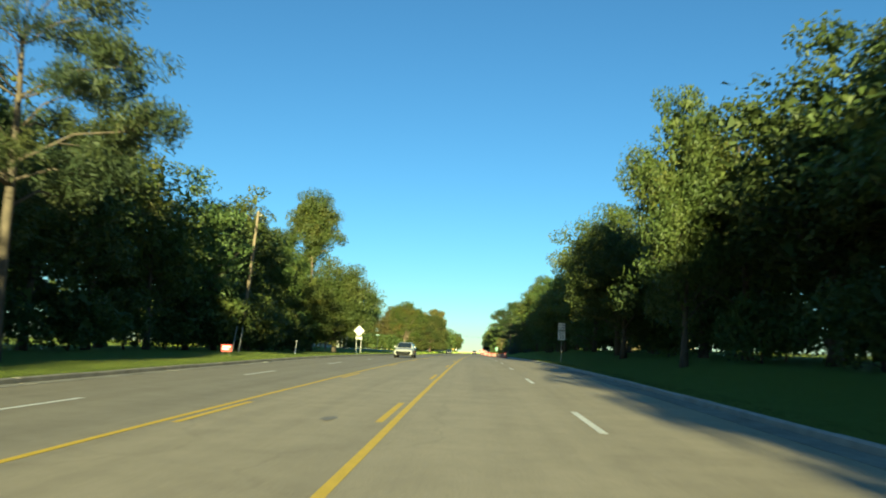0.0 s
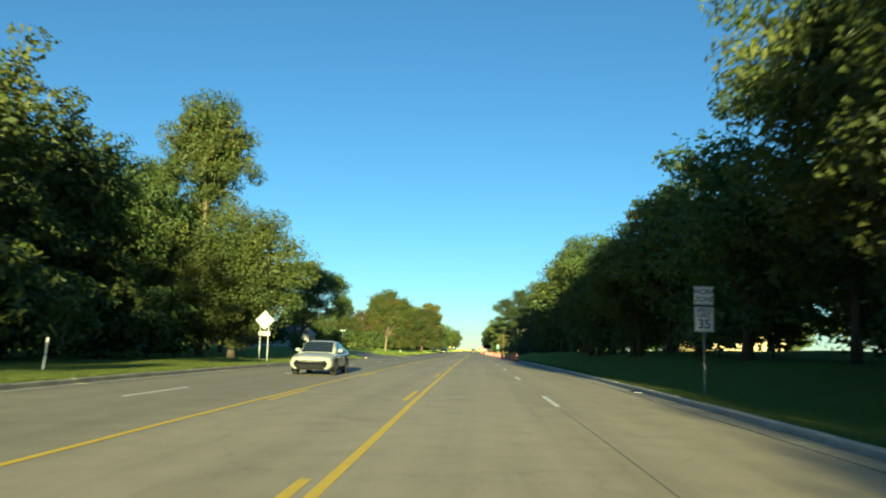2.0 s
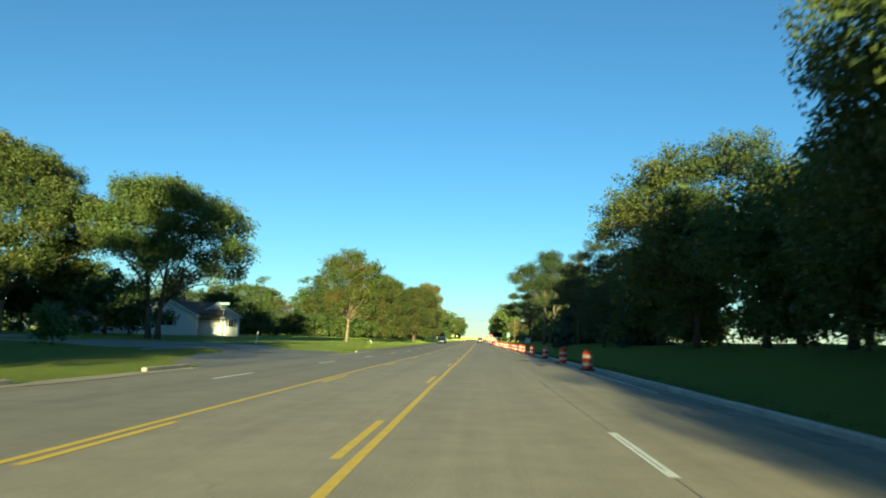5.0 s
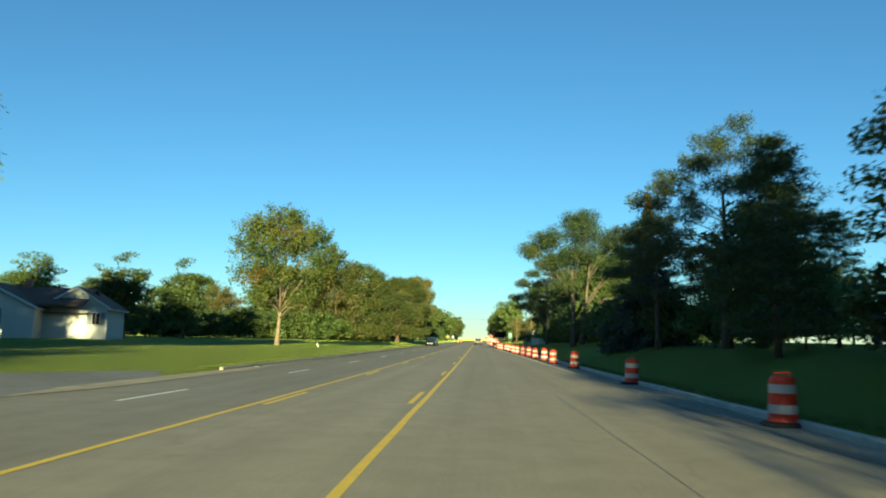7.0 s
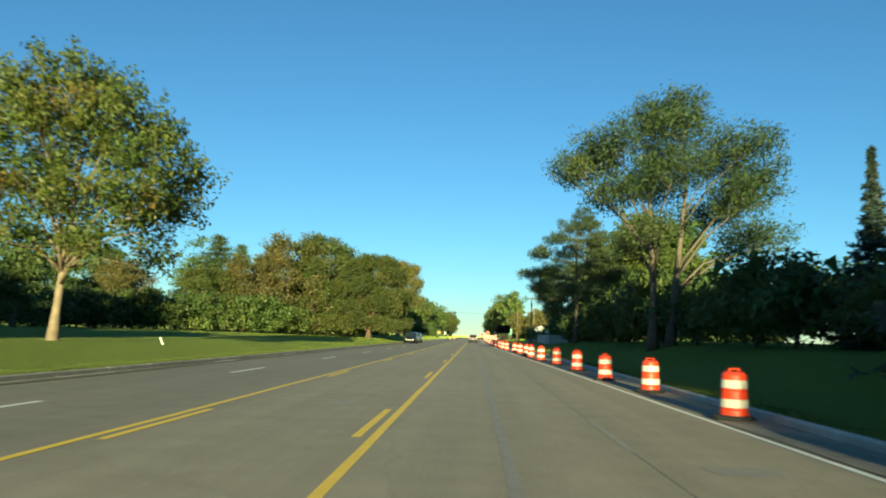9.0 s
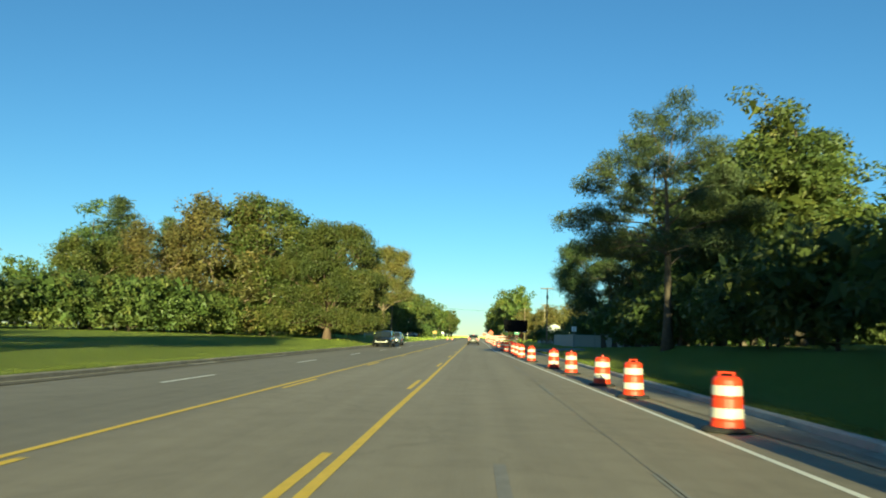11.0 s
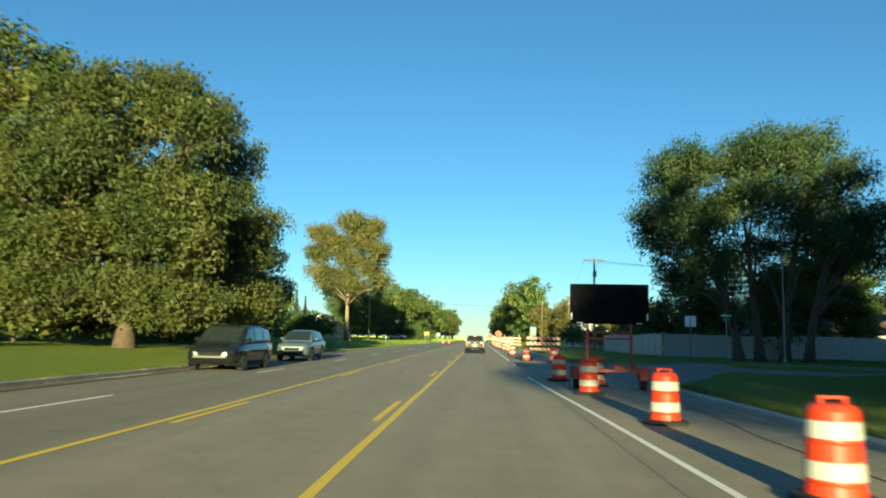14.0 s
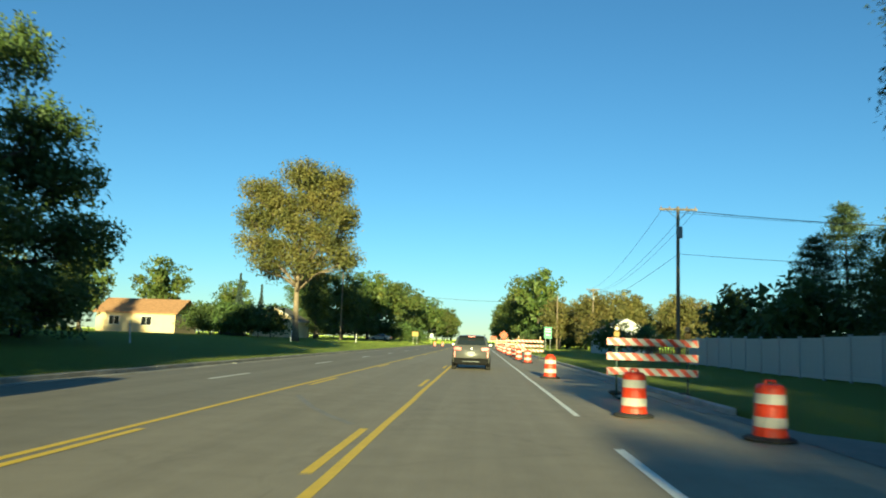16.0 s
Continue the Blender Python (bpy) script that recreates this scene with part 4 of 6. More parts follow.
shade = lobed(30, [(-5.6, 12.6, 2.4, 1.4), (-2.6, 15.6, 2.7, 1.3), (0.8, 16.4, 2.6, 1.2), (4.0, 14.6, 2.6, 1.4), (-3.4, 12.8, 2.4, 1.5), (0.4, 13.4, 2.6, 1.5), (5.8, 11.8, 2.3, 1.6), (2.6, 11.2, 2.6, 1.6), (-5.9, 9.8, 2.0, 1.5), (5.9, 8.8, 2.2, 1.7), (2.8, 8.2, 2.4, 1.6), (5.4, 6.0, 2.0, 1.4), (-2.6, 9.6, 2.1, 1.4), (2.9, 5.4, 2.0, 1.2)], 3.4, OLIVE, PALE_BARK, "broad shade tree with forked pale trunks", trunk=0.5, tips=30, leaves=60, size=0.13, stems=2, limb=0.3, heart=0.2, deep=0.9, hang=0.15)
shade.matrix_world = Matrix.Translation((-41.8, 159.0, ground_z(-41.8, 159.0) - 0.05)) @ Matrix.Diagonal((1, 1, 0.93, 1))
put("bush_dark", -21.6, 133.6, 2.3, wide=0.9)
for x, y, h in ((-45.5, 165, 1.5), (-42.5, 164, 1.3), (-39.5, 165.5, 1.4), (-36.4, 165, 1.6), (-34.2, 169, 4.4)):
    put("bush_dark", x, y, h, wide=1.3)
put("wood_d", -50, 168, 12, wide=1.2)
put("wood_d", -40.5, 236, 10.5, wide=1.3)
put("wood_d", -45.5, 229, 10.5, wide=1.3)
low = lobed(23, [(-4.2, 10.2, 2.0, 1.3), (-2.0, 12.0, 2.2, 1.3), (1.2, 12.4, 2.0, 1.2), (-1.0, 10.0, 2.2, 1.3), (3.0, 10.9, 1.8, 1.3), (-3.4, 8.2, 1.7, 1.0), (0.4, 7.9, 1.8, 1.0), (5.4, 9.6, 2.0, 1.8), (6.2, 7.4, 1.4, 1.4), (5.6, 5.6, 1.1, 1.0), (2.3, 9.1, 1.9, 1.3), (-4.9, 8.6, 1.5, 1.1), (2.8, 7.0, 1.4, 1.0), (-1.6, 7.6, 1.7, 1.1), (0.9, 5.7, 1.5, 1.0), (-0.4, 4.3, 1.1, 0.8)], 2.6, GREEN, BARK, "spreading green tree in front of the white house", trunk=0.34, tips=28, leaves=60, size=0.125, stems=2, limb=0.26, heart=0.16)
low.matrix_world = Matrix.Translation((-27.6, 159.5, ground_z(-27.6, 159.5) - 0.05))
maple = lobed(24, [(0.5, 11.6, 1.9, 1.5), (-1.7, 10.4, 2.0, 1.4), (-2.3, 8.5, 1.8, 1.3), (0.8, 9.2, 2.3, 1.6), (3.3, 9.9, 1.8, 1.3), (4.3, 7.9, 2.1, 1.3), (4.3, 5.9, 2.0, 1.2), (-1.7, 6.4, 2.0, 1.3), (1.2, 6.3, 2.1, 1.3), (3.0, 4.2, 1.5, 0.9), (-0.9, 4.7, 1.5, 0.9)], 2.9, TURNING, PALE_BARK, "maple turning orange with a straight pale trunk", "maple_tree", trunk=0.21, tips=24, leaves=48, size=0.12, shoot=0.75, puff=0.21, lift=0.6, heart=0.12)
maple.matrix_world = Matrix.Translation((-19.0, 203.8, ground_z(-19.0, 203.8) - 0.05))
locust = lobed(25, [(0.5, 13.4, 1.9, 0.9), (0.3, 11.8, 2.0, 1.0), (-3.0, 11.2, 2.1, 0.9), (-4.5, 10.0, 1.4, 0.8), (-2.1, 8.9, 1.6, 0.9), (0.2, 9.4, 2.2, 1.0), (3.6, 11.0, 2.2, 1.0), (4.9, 9.6, 1.5, 1.0), (3.6, 8.1, 2.1, 1.0), (-0.6, 6.2, 1.3, 0.8), (5.0, 6.3, 1.6, 1.0)], 3.6, LOCUST, GREY_BARK, "spreading locust tree with pale forked limbs", "locust_tree", trunk=0.36, tips=34, leaves=60, size=0.105, shoot=0.6, puff=0.30, stems=2, limb=0.30, heart=0.16, lift=0.45, slim=0.34)
locust.matrix_world = Matrix.Translation((9.8, 212.0, ground_z(9.8, 212.0) - 0.05)) @ Matrix.Diagonal((1, 1, 0.95, 1))
for x, y, h, w in ((9.9, 159, 8.6, 1.25), (16, 168, 7.5, 1.2), (-46, 318, 17, 1), (-43, 296, 16.0, 1.3)):
    put("pine", x, y, h, wide=w)
put("dry_spruce", 11.25, 184.5, 11.2)
put("spruce", 11.8, 151.5, 10.2, wide=1.25)
put("open_pine", 11.2, 168, 11.6, 0, wide=1.1)
put("open_pine", 10.2, 178, 9.6, 180, wide=0.95)
put("open_pine", 10.0, 246.2, 14.1, 0)
put("big_pine", 14.2, 268, 17.0, 140)
put("spruce", 14.2, 198, 8.4, wide=1.2)
for x, y, h, k in ((12.5, 168, 9, "wood_d"), (17, 180, 9.5, "wood_d"), (18, 192, 8, "wood_a"), (16.8, 247, 14.8, "wood_b"), (20, 254, 14.5, "wood_a"), (19, 267, 16.5, "back"), (24, 276, 17.0, "back"), (21.5, 261, 16.5, "back"), (27, 272, 17.5, "back"), (15.8, 273, 9, "back"), (15, 262, 10, "wood_d"), (22, 268, 12, "wood_d")):
    put(k, x, y, h, wide=1.3)
for i, y in enumerate(np.arange(162, 262, 4.2)):
    put(("bush_dark", "bush_dark", "bush")[i % 3], (11.6 if y < 200 else 12.0) + rt.uniform(-0.6, 1.6), y + rt.uniform(-1, 1), rt.uniform(3.6, 5.0) if y < 200 else rt.uniform(4.6, 6.4))
    if i % 2:
        put("bush_dark", 18.5 + rt.uniform(-1, 2), y + rt.uniform(-1, 1), rt.uniform(4.0, 6.2))
# hedge and wood behind the lawn on the left
hedge_rng = random.Random(52)
for key, seed, mat, text in (("round_a", 61, OLIVE, "round full tree with dull olive leaves"), ("round_b", 62, GREEN, "round full green tree behind the hedge"), ("round_g", 63, GOLD, "round tree with golden thinning leaves")):
    protos[key] = (lobed(seed, dome(14.0, 5.2, 0.4, hedge_rng), 1.6, mat, PALE_BARK, text, trunk=0.28, tips=26, leaves=24, size=0.165, shoot=0.6, puff=0.30, lift=0.5, heart=0.25, hang=0.15), 14.0, False)
for i in range(40):
    f = i / 39
    put(("bush", "bush_dark", "bush")[i % 3], -54 + 29 * f + rt.uniform(-1, 1), 246 + 52 * f + rt.uniform(-1.5, 1.5), rt.uniform(3.6, 6.2), wide=1.1)
for x, y, h, k in ((-25.5, 298, 16.2, "round_a"), (-30.8, 297, 16.7, "round_g"), (-36.4, 291, 12.4, "round_g"), (-41.5, 286, 10.4, "round_b"), (-48, 273, 9.6, "round_g"), (-54, 262, 9.4, "round_b"), (-59, 250, 9, "round_a"), (-65, 238, 9.5, "round_b"), (-68, 224, 10, "wood_b"), (-46, 296, 15, "wood_d"), (-56, 280, 13, "round_b"), (-52, 190, 11, "wood_d"), (-56, 204, 11, "wood_c"), (-50, 216, 9.5, "wood_a"), (-46, 226, 9, "wood_b"), (-28, 306, 14, "wood_c")):
    put(k, x, y, h, wide=1.25)
round_rng = random.Random(51)
big = lobed(26, dome(14.0, 6.7, 1.0, round_rng, 0.95), 1.5, OLIVE, RED_BARK, "broad chestnut with a dense low crown", "chestnut_tree", trunk=0.45, tips=32, leaves=52, size=0.112, shoot=0.5, puff=0.28, hang=0.45, lift=0.3, heart=0.3, deep=0.95)
big.matrix_world = Matrix.Translation((-17.6, 296.6, 0.55))
big2 = lobed(27, dome(15.8, 7.3, 0.4, round_rng, 0.95), 1.5, DEEP, BARK, "dense dark green tree behind the chestnut", trunk=0.4, tips=28, leaves=44, size=0.15, shoot=0.5, puff=0.32, heart=0.22, deep=0.95)
big2.matrix_world = Matrix.Translation((-25.2, 326, 0.6))
willow = lobed(28, [(-4.2, 18.0, 2.3, 1.9), (0.5, 20.0, 2.6, 1.8), (3.9, 18.9, 2.0, 2.0), (-2.2, 16.3, 2.2, 1.8), (2.0, 17.0, 2.4, 1.8), (-5.0, 14.8, 2.1, 1.7), (5.0, 15.3, 2.1, 1.9), (0.1, 13.8, 2.4, 1.8), (-4.2, 11.7, 2.0, 1.7), (3.5, 12.4, 2.1, 1.7), (-1.0, 10.7, 2.0, 1.5), (5.2, 10.2, 1.8, 1.6), (-3.4, 8.8, 1.4, 1.5), (1.3, 9.0, 1.6, 1.4)], 6.0, GOLD, PALE_BARK, "tall yellowing willow with a bare trunk", "willow_tree", trunk=0.42, tips=20, leaves=40, size=0.18, shoot=0.7, puff=0.55, hang=0.15, lift=0.5, heart=0.2)
willow.matrix_world = Matrix.Translation((-21.5, 384, 0.7)) @ Matrix.Diagonal((1, 1, 0.94, 1))
ash = lobed(29, [(-6.0, 12.5, 2.5, 1.7), (-7.5, 10.0, 1.6, 1.7), (-5.8, 8.4, 2.6, 1.9), (-5.4, 5.8, 2.1, 1.4), (-2.0, 13.4, 2.5, 1.7), (-2.2, 10.4, 2.6, 1.7), (1.6, 13.7, 2.3, 1.5), (3.4, 11.2, 2.6, 1.8), (5.8, 9.2, 2.1, 1.5), (5.5, 6.7, 1.9, 1.4), (0.6, 8.0, 2.1, 1.4)], 2.6, LOCUST, GREY_BARK, "broad feathery tree with several trunks", trunk=0.62, tips=34, leaves=58, size=0.12, shoot=0.75, puff=0.34, hang=0.5, stems=4, lift=0.5, slim=0.36, heart=0.25)
ash.matrix_world = Matrix.Translation((19.9, 311.5, 0.2))
for x, y, h, k in ((21, 333, 8, "wood_c"), (25, 338, 10, "pine"), (27, 331, 9, "wood_c"), (19, 341, 6, "bush_dark"), (24, 325, 6.5, "wood_d"), (33, 342, 11, "pine"), (30, 322, 8, "wood_d"), (19.5, 352, 6, "bush_dark"), (26, 300, 11, "wood_d"), (27, 323, 12, "wood_d"), (31.5, 327, 13, "wood_d"), (23.4, 320, 9, "wood_d"), (36, 322, 12, "wood_a"), (30, 285, 13, "wood_a"), (31, 300, 7, "bush_dark"), (36, 304, 7, "bush_dark"), (34, 296, 9, "wood_d"), (15.5, 388, 4.5, "bush_dark"), (19, 386, 4, "bush_dark"), (17, 276, 6.5, "bush_dark"), (22, 279, 12, "wood_d")):
    put(k, x, y, h)
for i, (x, y, h) in enumerate(((16, 450, 11), (22, 440, 12), (29, 452, 13), (24, 470, 13), (34, 465, 13), (36, 425, 10), (28, 405, 9), (38, 445, 12), (19, 425, 7))):
    put("far_gold", x, y, h)
for i in range(16):
    put("far", 15 + rt.uniform(-2, 3), 500 + i * 24, rt.uniform(17, 22))
    put("far", -24 + rt.uniform(-3, 3) + (5 if i > 6 else 0), 470 + i * 25, rt.uniform(15, 20))
for x, y, h in ((-27, 420, 13), (-31, 432, 15), (-26, 440, 15), (-33, 450, 16), (-27, 462, 14)):
    put("wood_d", x, y, h)
for x, y, h in ((-48, 408, 12), (-56, 400, 13), (-62, 392, 11), (-42, 424, 10)):
    put("far", x, y, h)
for x, y in ((-44, 428), (-39, 430), (-35, 405)):
    put("spruce", x, y, 9)
for i in range(7):
    put("bush_dark", -37.6 + i * 1.62, 396 + rt.uniform(-1, 1), 4.6)
for i in range(10):
    put("bush_dark", -24 - i * 2.2 + rt.uniform(-1, 1), 338 + rt.uniform(-3, 5), rt.uniform(3, 5))
for i in range(14):
    put("bush_dark", -68 + rt.uniform(-4, 4) - 0.06 * i, 163 + i * 7.5, rt.uniform(5, 7.5), wide=1.2)
for i in range(12):
    put("bush_dark", 43 + rt.uniform(-3, 3), 285 + i * 6.5, rt.uniform(5, 7.5), wide=1.2)
for i in range(12):
    put("bush_dark", -34 - i * 3.4, 352 + rt.uniform(-3, 3) + i * 2, rt.uniform(4, 6), wide=1.2)
for x, y, h in ((13.5, 258, 5.5), (14.2, 263, 6.5), (13.4, 271, 6), (14.6, 275, 6.5), (16, 279, 6), (17.5, 281, 7), (20, 283, 7), (16.5, 268, 7.5)):
    put("bush_dark", x, y, h, wide=1.15)
for i in range(8):
    put("bush_dark", -30.5 + i * 1.8 + rt.uniform(-0.4, 0.4), 314.5 + rt.uniform(-1, 3), rt.uniform(3.0, 4.6))
for i in range(16):
    put("bush_dark", -70 + 3.0 * i, 474 + rt.uniform(-6, 6), rt.uniform(5, 8), wide=1.3)
    put("bush_dark", 17 + 3.2 * i, 476 + rt.uniform(-6, 6), rt.uniform(5, 8), wide=1.3)
for i in range(5):
    put("bush_dark", 11.8 + 2.2 * i, 466 + rt.uniform(-3, 3), rt.uniform(3.4, 5), wide=1.3)
    put("bush_dark", -14.5 - 2.2 * i, 478 + rt.uniform(-2, 2), rt.uniform(3.4, 5), wide=1.3)
for x, y, h in ((24, 346, 11), (28.5, 347, 12), (21, 344, 8.5)):
    put("pine", x, y, h, wide=1.2)
for i in range(12):
    put("far", -90 - 14 * (i % 6) + rt.uniform(-6, 6), 150 + i * 34, rt.uniform(12, 18))
    put("far", 60 + 12 * (i % 5) + rt.uniform(-6, 6), 170 + i * 34, rt.uniform(12, 17))
# ---- vehicles ----


def loft(rings, close=True):
    bm = bmesh.new()
    made = [[bm.verts.new(p) for p in r] for r in rings]
    n = len(made[0])
    for a, b in zip(made, made[1:]):
        for k in range(n):
            bm.faces.new((a[k], a[(k + 1) % n], b[(k + 1) % n], b[k]))
    if close:
        bm.faces.new(made[0])
        bm.faces.new(made[-1][::-1])
    return bm


def vehicle(name, label, m, body, cabin, paint_mat, axles, wheel_r, windows, front=True, lit=False, rails=False, nose=(0.50, 0.25, 0.07), strip=None, frame_bright=False, lamps=None, mouth=False):
    """A car: front towards +y. body: (y, half width, bottom, top); cabin: (y, half width low, z low, half width high, z high)."""
    top = thing(name, label, "car", m)
    rings = []
    for y, w, b, t in body:
        half = [(0.80 * w, b), (0.955 * w, b + 0.10), (w, b + 0.34 * (t - b)), (0.995 * w, b + 0.62 * (t - b)), (0.965 * w, t - 0.10), (0.89 * w, t - 0.015), (0.5 * w, t + 0.025)]
        rings.append([(x, y, z) for x, z in half] + [(-x, y, z) for x, z in half[::-1]])
    part("body", loft(rings), paint_mat, top, smooth=True)
    rings = []
    for y, wb, zb, wt, zt in cabin:
        half = [(wb, zb), (wb + (wt - wb) * 0.5, zb + (zt - zb) * 0.52), (wt, zt - 0.09 * min(1, (zt - zb) / 0.3)), (wt * 0.90, zt - 0.02 * min(1, (zt - zb) / 0.3)), (wt * 0.5, zt + 0.012)]
        rings.append([(x, y, z) for x, z in half] + [(-x, y, z) for x, z in half[::-1]])
    part("roof", loft(rings), paint_mat, top, smooth=True)
    cy = [c[0] for c in cabin]

    def cab(y, v, out=0.014):
        q = [float(np.interp(y, cy, [c[i] for c in cabin])) for i in range(1, 5)]
        return (q[0] + (q[2] - q[0]) * v + out, y, q[1] + (q[3] - q[1]) * v)
    for side in (1, -1):
        for a0, a1, b0, b1 in windows:          # low edge from a0 to a1, high edge from b0 to b1
            n = 6
            lo = [cab(a0 + (a1 - a0) * k / n, 0.10) for k in range(n + 1)]
            hi = [cab(b0 + (b1 - b0) * k / n, 0.84) for k in range(n + 1)]
            bm = bmesh.new()
            L = [bm.verts.new((side * p[0], p[1], p[2])) for p in lo]
            U = [bm.verts.new((side * p[0], p[1], p[2])) for p in hi]
            for k in range(n):
                bm.faces.new((L[k], L[k + 1], U[k + 1], U[k]))
            part("side_window", bm, CAR_GLASS, top)
    for i, j, nm, s in ((-1, -2, "windscreen", 1), (0, 1, "rear_window", -1)):
        a, b = cabin[i], cabin[j]
        bm = bmesh.new()
        n = 5
        rows_ = []
        for k in range(n + 1):
            f = 0.06 + 0.86 * k / n
            y, wb, zb, wt, zt = [p + (q - p) * f for p, q in zip(a, b)]
            w = wt * 0.90
            rows_.append([bm.verts.new((x * w, y + s * (0.022 - 0.02 * x * x), zt + 0.02 + 0.012 * (1 - x * x))) for x in (-1, -0.5, 0, 0.5, 1)])
        for p, q in zip(rows_, rows_[1:]):
            for k in range(4):
                bm.faces.new((p[k], p[k + 1], q[k + 1], q[k]))
        part(nm, bm, CAR_GLASS, top, smooth=True)
    w = max(b[1] for b in body)
    for y in axles:
        for side in (1, -1):
            arch = [(y + (wheel_r + 0.085) * math.cos(k * math.pi / 12), max(0.16, wheel_r + (wheel_r + 0.085) * math.sin(k * math.pi / 12))) for k in range(-2, 15)]
            part("wheel_arch", prism(arch, side * (w - 0.16), side * (w + 0.012), 'x'), PLASTIC, top)
            wheel = part("wheel", lathe([(wheel_r * 0.62, -0.11), (wheel_r * 0.96, -0.11), (wheel_r, -0.08), (wheel_r, 0.08), (wheel_r * 0.96, 0.11), (wheel_r * 0.62, 0.11)], 24, 'x'), RUBBER, top, smooth=False)
            wheel.location = (side * (w - 0.085), y, wheel_r)
            part("rim", lathe([(wheel_r * 0.60, -0.10), (wheel_r * 0.64, 0.112), (wheel_r * 0.56, 0.118), (wheel_r * 0.50, 0.085), (wheel_r * 0.14, 0.095), (wheel_r * 0.12, 0.112)] if side > 0 else [(wheel_r * 0.60, 0.10), (wheel_r * 0.64, -0.112), (wheel_r * 0.56, -0.118), (wheel_r * 0.50, -0.085), (wheel_r * 0.14, -0.095), (wheel_r * 0.12, -0.112)], 20, 'x'), RIM, wheel)
            sp = bmesh.new()
            for k in range(5):
                box(sp, side * 0.088 - 0.012, side * 0.088 + 0.022, -0.03, 0.03, wheel_r * 0.1, wheel_r * 0.57, m=Matrix.Rotation(k * math.tau / 5, 4, 'X'))
            part("spokes", sp, RIM, wheel)
    y1 = cabin[-1][0]
    for side in (1, -1):
        q = cab(y1 - 0.62, 0.12)
        mir = bmesh.new()
        box(mir, q[0], q[0] + 0.20, q[1] - 0.05, q[1] + 0.06, q[2] + 0.01, q[2] + 0.15, bevel=0.03)
        ob = part("mirror", mir, paint_mat, top)
        ob.scale = (side, 1, 1)
        ys = 0.5 * (axles[0] + axles[1])
        part("sill", boxes((side * (w - 0.05) - 0.06, side * (w - 0.05) + 0.06, axles[0] + wheel_r, axles[1] - wheel_r, 0.2, 0.34), bevel=0.02), PLASTIC, top)
        for yy in (ys - 0.55, ys + 0.45):
            part("door_handle", boxes((side * w - 0.015, side * w + 0.022, yy - 0.1, yy + 0.1, body[len(body) // 2][3] - 0.22, body[len(body) // 2][3] - 0.185), bevel=0.006), paint_mat, top)
    if rails:
        for side in (1, -1):
            r = [cab(cy[1] + 0.15, 1.0), cab(y1 - 1.25, 1.0)]
            part("roof_rail", tubes(((side * r[0][0] * 0.93, r[0][1], r[0][2] + 0.05), (side * r[1][0] * 0.93, r[1][1], r[1][2] + 0.05), 0.022), n=6), PLASTIC, top)
    # front
    yf, wf = body[-1][0], body[-1][1]
    zf0, zf1 = body[-1][2], body[-1][3]
    lamp = lamps or (LIT_LAMP if lit else HEADLAMP)
    for side in (1, -1):
        part("headlamp", loft([[(side * wf * 0.56, yf + 0.03, zf1 - 0.22), (side * wf * 0.985, yf - 0.03, zf1 - 0.17), (side * wf * 0.985, yf - 0.03, zf1 - 0.055), (side * wf * 0.60, yf + 0.03, zf1 - 0.085)],
                               [(side * wf * 0.56, yf - 0.12, zf1 - 0.22), (side * wf * 1.06, yf - 0.34, zf1 - 0.14), (side * wf * 1.05, yf - 0.34, zf1 - 0.03), (side * wf * 0.60, yf - 0.12, zf1 - 0.06)]]), lamp, top, "bright clear headlamp")
        part("fog_lamp", boxes((side * wf * 0.74 - 0.09, side * wf * 0.74 + 0.09, yf - 0.02, yf + 0.022, zf0 + 0.15, zf0 + 0.25), bevel=0.02), PLASTIC, top)
    gw, g0, g1 = wf * nose[0], zf1 - nose[1], zf1 - nose[2]
    if frame_bright:
        part("grille_frame", boxes((-gw - 0.03, gw + 0.03, yf - 0.03, yf + 0.018, g0 - 0.025, g1 + 0.025), bevel=0.015), CHROME, top, "bright grille surround")
    grille = part("grille", boxes((-gw, gw, yf - 0.04, yf + 0.025, g0, g1), bevel=0.02), PLASTIC, top, "black grille")
    for k in range(1, 4):
        zb = g0 + (g1 - g0) * k / 4
        part("grille_bar", boxes((-gw * 0.95, gw * 0.95, yf + 0.02, yf + 0.031, zb - 0.006, zb + 0.006)), RUBBER, grille)
    if mouth:
        part("upper_grille", boxes((-wf * 0.58, wf * 0.58, yf - 0.03, yf + 0.02, zf1 - 0.115, zf1 - 0.085), bevel=0.008), PLASTIC, top, "thin black strip between the headlamps")
        part("grille_surround", prism([(-wf * 0.60, zf0 + 0.02), (wf * 0.60, zf0 + 0.02), (wf * 0.84, zf0 + 0.10), (wf * 0.62, zf1 - 0.20), (-wf * 0.62, zf1 - 0.20), (-wf * 0.84, zf0 + 0.10)], yf - 0.05, yf + 0.022), PLASTIC, top, "wide black air intake")
    part("lower_intake", boxes((-wf * 0.62, wf * 0.62, yf - 0.04, yf + 0.02, zf0 + 0.04, zf0 + 0.14), bevel=0.02), PLASTIC, top)
    part("front_bumper_strip", boxes((-wf * 0.80, wf * 0.80, yf - 0.02, yf + 0.035, zf0 + 0.20, zf0 + 0.29), bevel=0.015), strip or paint_mat, top)
    # rear
    yr, wr, zr0, zr1 = body[0]
